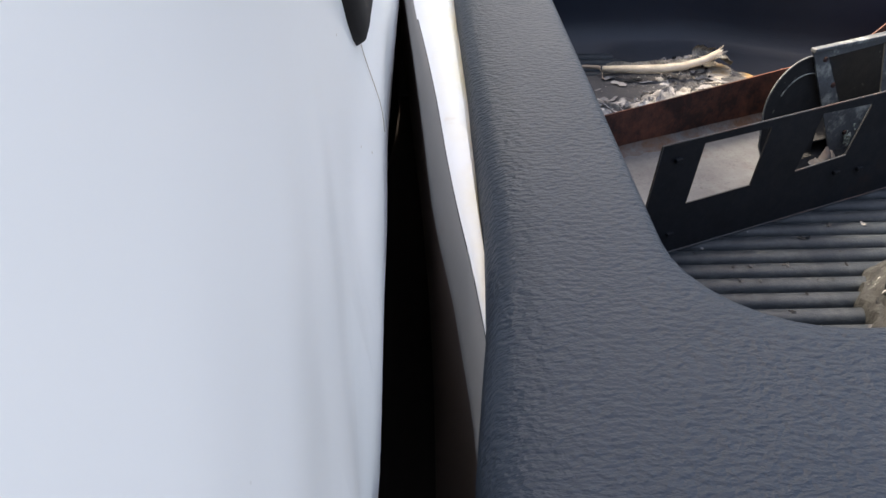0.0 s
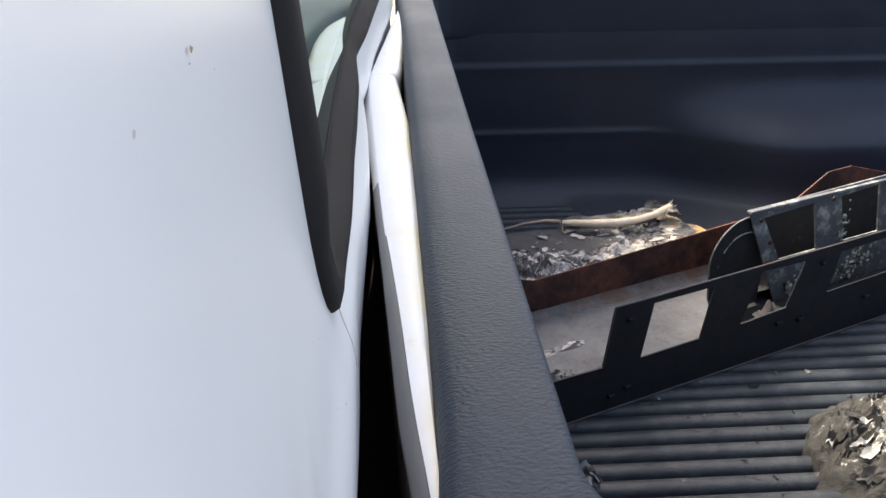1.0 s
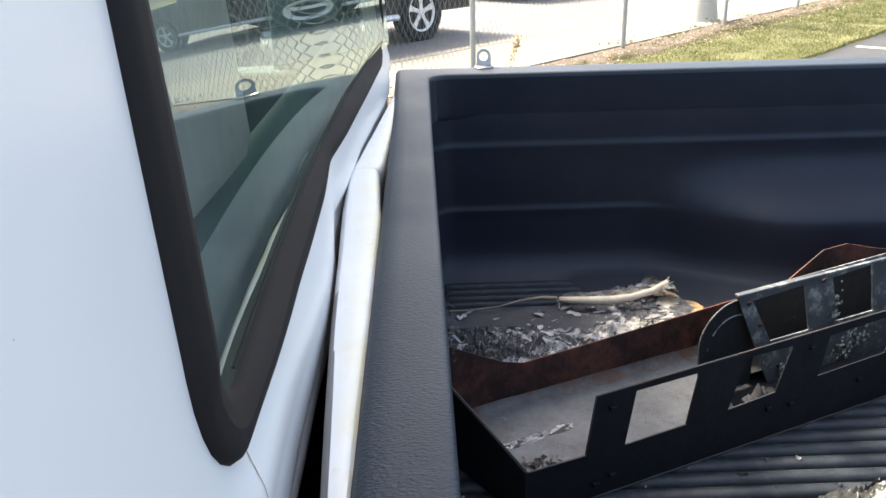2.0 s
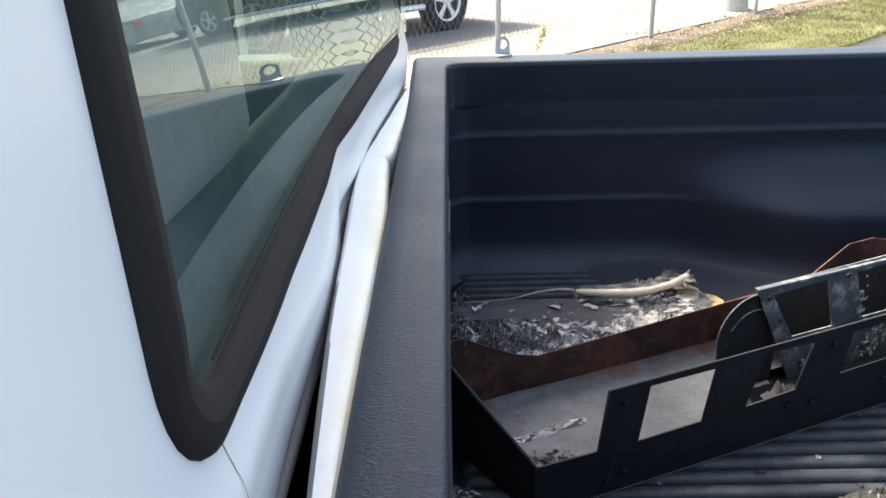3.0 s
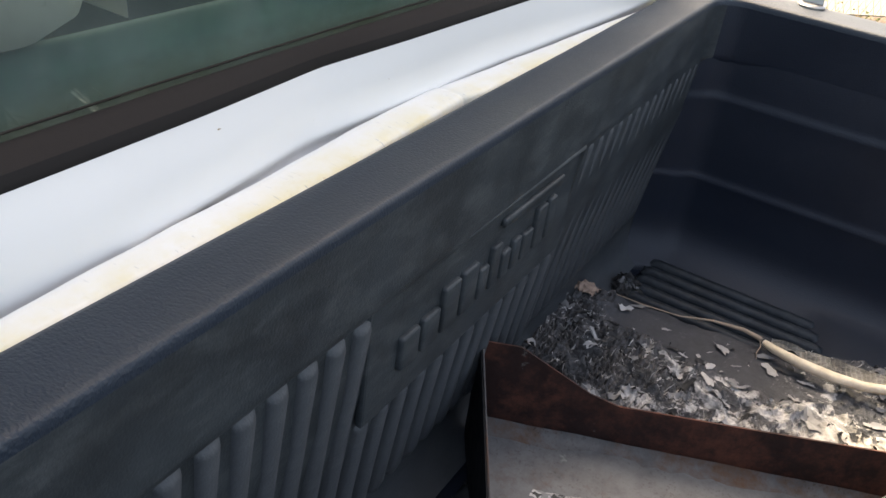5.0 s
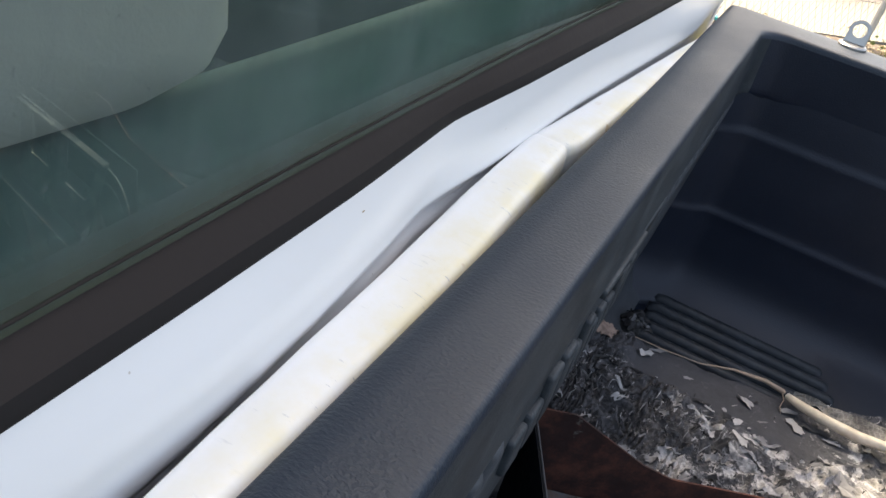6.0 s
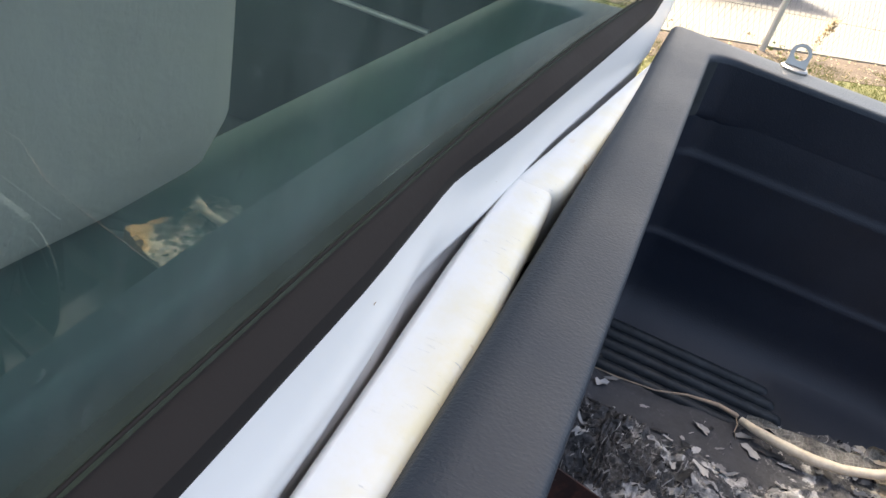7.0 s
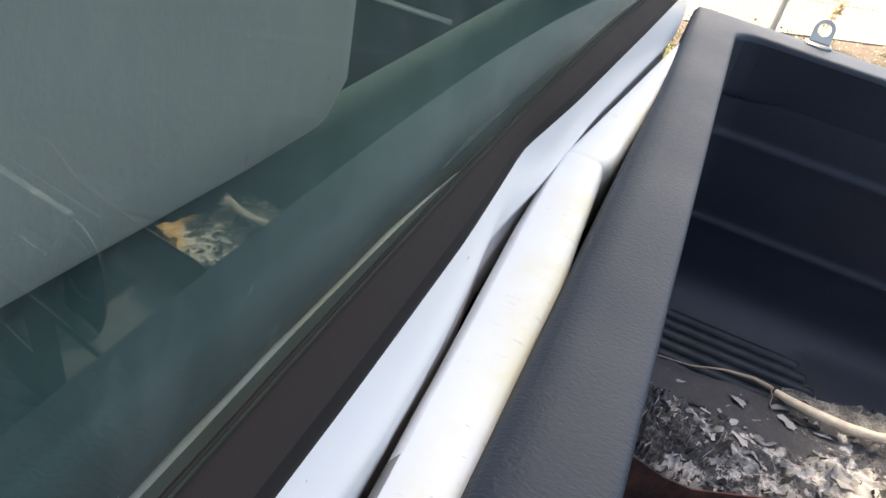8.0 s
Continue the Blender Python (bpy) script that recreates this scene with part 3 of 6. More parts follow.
def cab_back(y, z):
    """How far back the cab's rear skin stands at a place: a rolled ridge runs below the window."""
    if z > 1.355:
        x = cab_line(y) - 0.085 * (z - 1.355) - 0.0012 * smooth(1.42, 1.36, z) * smooth(0.24, 0.32, y)
    else:
        t = smooth(1.36, 1.305, z)
        x = cab_line(y) * (1 - t) + ridge_line(y) * t + 0.002 * math.sin(math.pi * min(1, max(0, (1.355 - z) / 0.055)))
        x -= 0.0012 * smooth(1.322, 1.355, z) * smooth(0.24, 0.32, y)
        low = z - crease_rise(y)
        plain = smooth(0.32, 0.18, y)
        # a crease and a second, flatter fold under the ridge; towards the door the panel just rolls in
        x -= (1 - plain) * ((0.0085 + 0.002 * smooth(0.45, 0.60, y) - 0.005 * smooth(0.62, 0.80, y)) * smooth(1.293, 1.280, low) - 0.005 * smooth(1.279, 1.268, low) * smooth(0.95, 0.84, y))
        x -= plain * 0.030 * smooth(1.300, 1.150, z) ** 1.4
        x -= 0.06 * smooth(1.258 - 0.022 * smooth(0.50, 0.70, y), 1.180, low)
    edge = min(y + 0.13, 2.0 - y)
    if edge < 0.06:
        x -= 0.05 * ((0.06 - max(edge, 0)) / 0.06) ** 2
    if z > 1.88:
        x -= 0.10 * ((z - 1.88) / 0.10) ** 2
    return x


def leaned(loop):
    """The window's sides lean inwards towards the roof."""
    return [(y + (0.13 if y < 1 else -0.12) * max(0.0, z - 1.385), z) for y, z in loop]


HOLE = leaned(dense(rounded(0.227, 1.357, 1.812, 1.86, (0.06, 0.06, 0.076, 0.06)), 60))
RIM = dense(rounded(-0.13, 0.72, 2.0, 1.98, (0.10, 0.10, 0.05, 0.05)), 60)
rows = []
for d in (0.0, 0.008, 0.018, 0.028, 0.038, 0.046, 0.052, 0.056, 0.060, 0.064, 0.068, 0.072, 0.076, 0.080, 0.084, 0.088, 0.092, 0.096, 0.100, 0.105, 0.110, 0.116, 0.123, 0.13, 0.14, 0.16, 0.19, 0.28, 0.40, 0.52, 0.637):
    t = d / 0.637
    rows.append([(cab_back(y0 + (y1 - y0) * t, z0 + (z1 - z0) * t), y0 + (y1 - y0) * t, z0 + (z1 - z0) * t) for (y0, z0), (y1, z1) in zip(HOLE, RIM)])
rows.insert(0, [(x - 0.035, y, z) for x, y, z in rows[0]])
# Below the boundary the skin is coloured black to stand for the gap's shade.
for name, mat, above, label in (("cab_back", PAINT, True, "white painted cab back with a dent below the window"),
                                ("cab_back_lower", GAP_SHADE, False, "lower cab back, blackened for the shade in the gap")):
    bm = bmesh.new()
    loft(bm, rows, closed_v=True)
    out = []
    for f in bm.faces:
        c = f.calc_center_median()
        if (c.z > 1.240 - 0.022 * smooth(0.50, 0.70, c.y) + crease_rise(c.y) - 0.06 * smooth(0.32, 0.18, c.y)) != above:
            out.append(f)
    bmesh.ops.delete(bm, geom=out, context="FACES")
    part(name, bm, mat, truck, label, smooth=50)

# sides, roof and nose close the cab round its seat; the far side has a window opening
bm = bmesh.new()
SIDE = [(-0.16, 0.72), (-2.35, 0.72), (-2.35, 1.30), (-2.05, 1.36), (-1.45, 1.93), (-1.30, 1.97), (-0.30, 1.97), (-0.165, 1.90)]
PANE = [(-0.36, 1.288), (-1.55, 1.292), (-1.35, 1.80), (-0.42, 1.82)]
slab_poly(bm, SIDE, 0.05, Matrix(((1, 0, 0, 0), (0, 0, 1, 1.955), (0, 1, 0, 0), (0, 0, 0, 1))), (PANE,))
part("cab_side", bm, PAINT, truck)
bm = bmesh.new()
slab_poly(bm, SIDE, 0.05, Matrix(((1, 0, 0, 0), (0, 0, 1, -0.128), (0, 1, 0, 0), (0, 0, 0, 1))), (PANE,))
part("cab_side", bm, PAINT, truck)
bm = bmesh.new()
rows = []
for x, z in ((-0.165, 1.90), (-0.22, 1.955), (-0.32, 1.985), (-0.8, 2.0), (-1.25, 1.985), (-1.47, 1.94)):
    rows.append([(x, y, z - 0.10 * abs((y - 0.97) / 1.02) ** 6) for y in np.linspace(-0.12, 1.99, 25)])
loft(bm, rows)
part("roof", bm, PAINT, truck, smooth=50)
bm = bmesh.new()
box(bm, (-2.35, -0.08, 0.72), (-0.17, 1.96, 0.76))
part("cab_floor", bm, TRIM_DARK, truck)
bm = bmesh.new()
loft(bm, [[(x, y, z) for y in np.linspace(-0.05, 1.99, 9)] for x, z in ((-2.05, 1.36), (-2.35, 1.30), (-3.2, 1.22), (-3.45, 1.10), (-3.5, 0.55))])
part("bonnet", bm, PAINT, truck, smooth=50)
for y in (-0.06, 1.98):
    bm = bmesh.new()
    loft(bm, [[(x, y, 0.55), (x, y + 0.02, 0.9), (x, y + 0.01, z)] for x, z in ((-2.35, 1.30), (-3.2, 1.22), (-3.45, 1.10))])
    part("fender", bm, PAINT, truck, smooth=50)
bm = bmesh.new()
loft(bm, [[(-2.04, y, 1.37) for y in (0.02, 0.6, 1.3, 1.94)], [(-1.47, y, 1.92) for y in (0.02, 0.6, 1.3, 1.94)]])
ob = part("windscreen", bm, SIDE_GLASS, truck)
ob.visible_shadow = False
for y in (1.965, -0.105):
    bm = bmesh.new()
    loft(bm, [[(-0.36, y, 1.288), (-0.42, y, 1.82)], [(-1.55, y, 1.292), (-1.35, y, 1.80)]])
    ob = part("side_window", bm, SIDE_GLASS, truck)
    ob.visible_shadow = False

# rear window: gasket and slightly bowed pane


def proud(y, z):
    """The gasket bulges at the sides and at the corner by the door, and lies flatter along the sill."""
    return 0.10 + 0.90 * max(smooth(1.365, 1.44, z), 0.6 * smooth(0.52, 0.36, y))


def pane_x(y, z):
    return -0.1235 + 0.0411 * (y - 0.85) ** 2 - 0.0467 * (z - 1.38) - 0.170 * (z - 1.38) ** 2


GASKET_IN = leaned(dense(rounded(0.277, 1.378, 1.745, 1.835, (0.045, 0.045, 0.052, 0.045)), 60))


def gasket_row(t, mixed, out):
    """One line round the gasket; t runs from the panel's edge (0) over the split between its two halves (1) to the glass (2)."""
    row = []
    for (y0, z0), (y1, z1) in zip(HOLE, GASKET_IN):
        split = 0.45
        k = t * split if t < 1 else split + (t - 1) * (1 - split)
        x = (1 - mixed) * cab_back(y0, max(z0, 1.357)) + mixed * pane_x(y1, z1)
        row.append((x + out * (1 if out < 0 else proud(y0, z0)), y0 + (y1 - y0) * k, z0 + (z1 - z0) * k))
    return row


bm = bmesh.new()
loft(bm, [gasket_row(*r) for r in ((-0.05, 0, -0.03), (-0.07, 0, 0.001), (0.05, 0, 0.005), (0.45, 0.06, 0.008), (1.0, 0.19, 0.009))], closed_v=True)
part("window_gasket", bm, RUBBER, truck, "black rubber window gasket", smooth=45)
# The half that faces the sky has its light put into a paler rubber.
bm = bmesh.new()
loft(bm, [gasket_row(*r) for r in ((1.0, 0.19, 0.009), (1.35, 0.40, 0.0088), (1.65, 0.61, 0.0078), (1.80, 0.74, 0.0066), (1.92, 0.88, 0.0046), (2.0, 1.0, 0.001), (2.0, 1.0, -0.012))], closed_v=True)
part("gasket_lip", bm, RUBBER_EDGE, truck, "weathered brown-black inner lip, toned lighter for its sky-facing slope", smooth=45)
bm = bmesh.new()
bead = []
for y in np.linspace(0.33, 1.70, 90):
    z = 1.3835 + 0.0006 * noise.noise((y * 14, 2, 2)) + 0.0003 * noise.noise((y * 60, 2, 2))
    bead.append((pane_x(y, z) + 0.0006, y, z))
tube(bm, bead, 0.0008, 6)
part("sealing_bead", bm, RUBBER_EDGE, truck, "thin cracked bead of sealant along the glass", smooth=60)
bm = bmesh.new()
loft(bm, [[(pane_x(y, z), y, z) for z in np.linspace(1.364, 1.85, 24)] for y in np.linspace(0.25, 1.81, 60)])
ob = part("rear_window", bm, GLASS, truck, "green-tinted rear window glass with smears", smooth=60)
ob.visible_shadow = False

# bed front panel with its crumpled rolled lip
lip_l = curve_of([(0.10, -0.058), (0.19, -0.060), (0.25, -0.065), (0.315, -0.073), (0.417, -0.080), (0.575, -0.091), (0.70, -0.099), (0.88, -0.110),
                  (1.0, -0.115), (1.048, -0.116)])
lip_r = curve_of([(0.10, -0.050), (0.2, -0.050), (0.5, -0.053), (0.83, -0.058), (0.90, -0.063), (1.0, -0.069), (1.038, -0.072), (1.048, -0.075)], 0.004)
lip_l2 = curve_of([(1.046, -0.116), (1.12, -0.109), (1.3, -0.094), (1.45, -0.081), (1.575, -0.071), (1.72, -0.066), (1.86, -0.066)])
lip_r2 = curve_of([(1.046, -0.075), (1.052, -0.070), (1.08, -0.066), (1.3, -0.058), (1.86, -0.056)], 0.005)


lip_share = curve_of([(0.10, 0.30), (0.20, 0.42), (0.26, 0.62), (0.39, 0.72), (0.53, 0.84), (0.8, 0.84), (1.9, 0.84)], 0.02)


def lip_row(y, left, right, top):
    """One cross-section of the folded lip: a flat, softly crowned top between two rounded edges, then the panel's face."""
    l, r = left(y), right(y)
    w = r - l
    k = min(1.0, w / 0.03)
    top += 0.002 * noise.noise((y * 6, 3, 1)) + 0.0008 * noise.noise((y * 23, 8, 1))
    c = r - lip_share(y) * w
    d = c - l
    fall = (1.9 + 2.2 * smooth(0.50, 0.24, y)) * d + 0.001
    return [(r - 0.003, y, top - 0.075), (r, y, top - 0.024), (r, y, top - 0.010), (r - 0.0016 * k, y, top - 0.0036), (r - 0.0045 * k, y, top - 0.0010), (r - 0.25 * (r - c), y, top + 0.0002),
            (r - 0.55 * (r - c), y, top + 0.0006), (r - 0.85 * (r - c), y, top), (c, y, top - 0.0008), (c - 0.15 * d, y, top - 0.10 * fall), (c - 0.5 * d, y, top - 0.40 * fall),
            (l + 0.15 * d, y, top - 0.76 * fall), (l, y, top - fall), (l + 0.001, y, top - fall - 0.004), (l + 0.006, y, top - fall - 0.0055)]


def lip_at(y):
    return lip_row(y, lip_l if y < 1.047 else lip_l2, lip_r if y < 1.047 else lip_r2,
                   1.2925 - 0.0014 * math.exp(-((y - 1.047) / 0.004) ** 2) - 0.001 * smooth(1.04, 1.05, y) - 0.012 * smooth(0.40, 0.18, y) - 0.003 * smooth(1.4, 1.8, y))


ys = sorted(set(np.linspace(0.10, 1.86, 133)) | set(np.linspace(1.02, 1.07, 26)))
bm = bmesh.new()
loft(bm, [lip_at(y) for y in ys], uv=True)
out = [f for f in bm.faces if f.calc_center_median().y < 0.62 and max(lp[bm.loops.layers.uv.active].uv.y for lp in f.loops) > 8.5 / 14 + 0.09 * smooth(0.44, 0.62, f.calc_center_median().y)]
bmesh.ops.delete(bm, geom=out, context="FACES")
part("bed_front_lip", bm, LIP, truck, "creased white painted lip with yellow stains", smooth=60)
# Same white paint as the lip, greyed here to stand for its shade.
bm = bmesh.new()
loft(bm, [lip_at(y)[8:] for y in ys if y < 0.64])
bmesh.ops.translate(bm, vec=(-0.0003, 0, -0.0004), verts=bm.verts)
part("lip_flange", bm, FLANGE, truck, "folded white edge under the lip, greyed for its shade", smooth=60)
bm = bmesh.new()
both = lambda y: lip_l(y) if y < 1.047 else lip_l2(y)
rows = []
for y in np.linspace(0.10, 1.86, 80):
    rows.append([(max(both(y) + 0.004, cab_back(y, z) + 0.006), y, z) for z in (1.278 - 0.012 * smooth(0.40, 0.18, y), 1.262, 1.24, 1.205, 1.15)] + [(max(-0.075, both(y)), y, 1.0), (-0.06, y, 0.72)])
loft(bm, rows)
part("bed_front_panel", bm, m_plain("brown_primer", (0.13, 0.098, 0.084), (0.22, 0.168, 0.143), 7, (0.7, 0.9), spec=0.2), truck, "dark grimy lower bed front", smooth=60)
# bedsides, tailgate and floor pan below the liner
for y, turn in ((0.062, -1), (1.868, 1)):
    bm = bmesh.new()
    loft(bm, [[(x, y - turn * 0.03, 1.262), (x, y, 1.255), (x, y + turn * 0.05, 1.0), (x, y + turn * 0.04, 0.6)] for x in (-0.055, 0.6, 1.3, 2.02)])
    part("bedside", bm, PAINT, truck, smooth=50)
bm = bmesh.new()
box(bm, (1.985, 0.05, 0.70), (2.035, 1.88, 1.27), 0.008)
part("tailgate", bm, PAINT, truck)
bm = bmesh.new()
box(bm, (-0.05, 0.05, 0.66), (1.98, 1.88, 0.74))
part("bed_pan", bm, DARK, truck)
# Unseen dark block, added to stop ground light from entering the gap below.
bm = bmesh.new()
box(bm, (-0.30, -0.06, 0.56), (-0.03, 1.95, 0.715), 0.01)
part("gap_bottom_block", bm, GAP_SHADE, truck, "black chassis block added to close the gap's bottom")


# Added panel, no known part: keeps bright ground from showing through the gap.
bm = bmesh.new()
box(bm, (-0.20, 1.70, 0.70), (-0.062, 1.73, 1.20), 0.006)
part("gap_blocker", bm, GAP_SHADE, truck, "added black panel that closes the gap behind the cab")


def wheel(bm_tyre, bm_rim, bm_well, centre, axis, r, width):
    disc_stack(bm_tyre, centre, axis, [(-width / 2, r * 0.66), (-width / 2, r * 0.93), (-width / 2 + 0.03, r), (width / 2 - 0.03, r), (width / 2, r * 0.93), (width / 2 + 0.004, r * 0.66), (width / 2 - 0.02, r * 0.65)], 40)
    disc_stack(bm_rim, centre, axis, [(width / 2 - 0.03, r * 0.60), (width / 2 + 0.006, r * 0.665), (width / 2 + 0.002, r * 0.62), (width / 2 - 0.03, r * 0.58)], 40)
    disc_stack(bm_well, centre, axis, [(width / 2 - 0.03, r * 0.585), (width / 2 - 0.06, r * 0.56), (width / 2 - 0.062, 0.05)], 32)
    q = Vector(axis).to_track_quat("Z", "Y").to_matrix()
    for k in range(5):
        a = 2 * math.pi * k / 5 + 0.3
        d = Vector((math.cos(a), math.sin(a), 0))
        s = Vector((-d.y, d.x, 0))
        rows = []
        for rr, hw in ((0.03, 0.045), (r * 0.3, 0.035), (r * 0.62, 0.06)):
            rows.append([Vector(centre) + q @ (d * rr + s * hw * e + Vector((0, 0, width / 2 - h))) for e, h in ((-1, 0.03), (-0.7, 0.008), (0.7, 0.008), (1, 0.03))])
        loft(bm_rim, rows)
    disc_stack(bm_rim, Vector(centre) + q @ Vector((0, 0, width / 2 - 0.03)), axis, [(0.0, 0.07), (0.03, 0.06), (0.036, 0.03)], 20)


def add_wheel(parent, centre, axis, r, width, rim=None):
    a, b, c = bmesh.new(), bmesh.new(), bmesh.new()
    wheel(a, b, c, centre, axis, r, width)
    w = part("tyre", a, TYRE, parent, smooth=40)
    part("rim", b, rim or ALLOY, w, "dull five-spoke rim" if rim else "bright five-spoke alloy rim", smooth=40)
    part("wheel_well", c, DARK, w, smooth=40)


for x in (-2.75, 1.05):
    add_wheel(truck, (x, 0.07, 0.37), (0, -1, 0), 0.37, 0.24)
    add_wheel(truck, (x, 1.86, 0.37), (0, 1, 0), 0.37, 0.24)

# cab interior
bm = bmesh.new()
rows = []
for y in np.linspace(0.08, 1.86, 40):
    rows.append([(-0.150, y, 1.30), (-0.150, y, 1.372), (-0.160, y, 1.392), (-0.180, y, 1.402), (-0.197, y, 1.400), (-0.213, y, 1.385), (-0.222, y, 1.33), (-0.23, y, 1.0)])
loft(bm, rows)
part("rear_trim", bm, TRIM, truck, "teal padded trim roll below the rear window", smooth=60)
bm = bmesh.new()
rows = []
for t in np.linspace(0, 1, 14):
    z = 1.406 + 0.222 * t
    right = 0.690 - 0.017 * t ** 1.8 - 0.032 * smooth(0.14, 0.0, t) ** 1.6 - 0.10 * smooth(0.85, 1.0, t)
    left = 0.26 + 0.08 * t ** 1.8 + 0.08 * smooth(0.85, 1.0, t)
    deep = 0.55 + 0.45 * smooth(-0.05, 0.12, t) * smooth(1.05, 0.9, t)
    rows.append([(-0.215 + (x + 0.215) * deep - 0.012 * t, y, z + 0.03 * (0.60 - y) * (1 - t)) for x, y in rounded(-0.27, left, -0.160, right, 0.035, 5)])
g = loft(bm, rows, closed_v=True)
cap(bm, g[0][::-1])
cap(bm, g[-1])
part("headrest", bm, FABRIC, truck, "broad grey cloth headrest", smooth=60)
bm = bmesh.new()
box(bm, (-0.42, 0.18, 0.95), (-0.27, 0.74, 1.385), 0.05)
part("seat_back", bm, TRIM, truck, "teal seat back", smooth=60)
bm = bmesh.new()
box(bm, (-0.95, 0.15, 0.80), (-0.40, 0.76, 0.96), 0.05)
part("seat_cushion", bm, TRIM_DARK, truck, "dark bench cushion", smooth=50)
for y0, y1 in ((1.90, 1.953), (-0.076, -0.02)):
    bm = bmesh.new()
    box(bm, (-1.7, y0, 0.76), (-0.2, y1, 1.262), 0.012)
    d = part("door_panel", bm, TRIM_DARK, truck, "dark teal door panel", smooth=40)
    bm = bmesh.new()
    inner = y0 - 0.012 if y0 > 1 else y1 + 0.012
    tube(bm, [(-0.72, inner, 1.108), (-0.50, inner, 1.114)], 0.006)
    part("door_pull", bm, ALLOY, d, "thin bright door pull")
    bm = bmesh.new()
    box(bm, (-1.6, y0 - (0.03 if y0 > 1 else 0.018), 1.236), (-0.25, y1 + (0.018 if y0 > 1 else 0.03), 1.297), 0.010)
    part("door_ledge", bm, TRIM_DARK, d, "padded ledge under the side window", smooth=50)
bm = bmesh.new()
box(bm, (-2.2, 0.0, 1.05), (-1.75, 1.95, 1.36), 0.06)
part("dashboard", bm, TRIM_DARK, truck, smooth=50)
for y in (0.0, 1.90):
    bm = bmesh.new()
    box(bm, (-0.37, y, 1.26), (-0.155, y + 0.05, 1.92), 0.015)
    part("pillar_trim", bm, TRIM, truck, smooth=50)
bm = bmesh.new()
rows = []
for x, k in ((-0.99, 0.55), (-0.97, 0.85), (-0.93, 1.0), (-0.86, 1.0), (-0.845, 0.97)):
    rows.append([(x, y, z) for y, z in rounded(2.10 - 0.10 * k, 1.32 - 0.09 * k, 2.10 + 0.10 * k, 1.32 + 0.09 * k, 0.035 * k, 5)])
g = loft(bm, rows, closed_v=True)
cap(bm, g[0][::-1])
cap(bm, g[-1])
mirror = part("side_mirror", bm, PAINT, truck, "white side mirror outside the far door", smooth=50)
bm = bmesh.new()
bm.faces.new([bm.verts.new((-0.842, y, z)) for y, z in rounded(2.015, 1.245, 2.185, 1.395, 0.03, 5)])
part("mirror_glass", bm, CAR_GLASS, mirror)
bm = bmesh.new()
box(bm, (-0.98, 1.95, 1.275), (-0.90, 2.03, 1.34), 0.012)
part("mirror_mount", bm, DARK, mirror, "black mirror mount", smooth=50)
# rusty crack from the gasket's corner, and dirt on the paint
bm = bmesh.new()
rows = []
for i in range(10):
    z = 1.362 - 0.0055 * i
    y = 0.292 + 0.0009 * i + 0.0015 * noise.noise((i * 0.7, 2, 2))
    w = (0.00065 + 0.0003 * noise.noise((i * 1.1, 5, 2))) * (1 - 0.09 * i)
    rows.append([(cab_back(y - w, z) + 0.0004, y - w, z), (cab_back(y, z) + 0.0006, y, z), (cab_back(y + w, z) + 0.0004, y + w, z)])
loft(bm, rows)
part("rust_crack", bm, RUST_STAIN, truck, "thin rust-stained crack")
rng = random.Random(17)
bm = bmesh.new()
for y, z, long, wide in ((0.119, 1.562, 0.0056, 0.0006), (0.128, 1.555, 0.0018, 0.0003), (0.120, 1.540, 0.0026, 0.00025), (0.097, 1.524, 0.0014, 0.0008), (0.201, 1.392, 0.0009, 0.0003),
                         (0.093, 1.522, 0.0006, 0.0003), (0.231, 1.339, 0.0012, 0.0004), (0.212, 1.351, 0.0008, 0.0003), (0.728, 1.343, 0.0018, 0.0007), (0.95, 1.325, 0.0009, 0.0003)):
    pts = []
    for k in range(10):
        t = 2 * math.pi * k / 10
        rough = 1 + 0.25 * rng.uniform(-1, 1)
        u, v = long * math.cos(t), wide * math.sin(t) * rough * (0.75 - 0.45 * math.cos(t))
        pts.append((y + u, z + v - 0.05 * u + 6 * u * u))
    bm.faces.new([bm.verts.new((cab_back(p, q) + 0.0007, p, q)) for p, q in pts])
tagged(part("dirt_specks", bm, RUST_STAIN, truck, "small brown dirt specks"), kind="stuff")
settle(truck)

# ---- the bed liner ----
liner = holder("bed_liner", (0.9, 0.96, 0.78), "dark blue-grey grained plastic bed liner with a ribbed floor", "bed liner")
FLOOR_Z, RIB_Z = 0.788, 0.800
outer_x = curve_of([(0.0, -0.067), (0.125, -0.0635), (0.16, -0.0590), (0.21, -0.0540), (0.26, -0.0528), (0.40, -0.0562), (0.8, -0.060), (1.3, -0.065), (1.6, -0.071), (1.9, -0.076)])
inner_dx = curve_of([(0.18, 0.010), (0.35, 0.008), (0.55, 0.006), (0.85, 0.003), (1.3, 0.0), (1.75, -0.002)])
INNER = dense(rounded(0.006, 0.182, 1.93, 1.750, (0.05, 0.05, 0.053, 0.05)), 30)
INNER = [(x + inner_dx(y) if x < 0.5 else x, y) for x, y in INNER]
OUTER = dense(rounded(-0.060, 0.066, 1.975, 1.862, (0.012, 0.012, 0.012, 0.012)), 30)
OUTER = [(outer_x(y) if x < 0 else x, y) for x, y in OUTER]
bm = bmesh.new()
rows = []
for t, z in ((0.0, 1.2900), (0.006, 1.2943), (0.018, 1.2978), (0.038, 1.2996), (0.07, 1.3004), (0.14, 1.3006), (0.30, 1.3005), (0.6, 1.3005), (0.82, 1.2995), (0.92, 1.296), (0.98, 1.288), (1.0, 1.276), (1.0, 1.235)):
    rows.append([(x0 + (x1 - x0) * t, y0 + (y1 - y0) * t, z) for (x0, y0), (x1, y1) in zip(INNER, OUTER)])
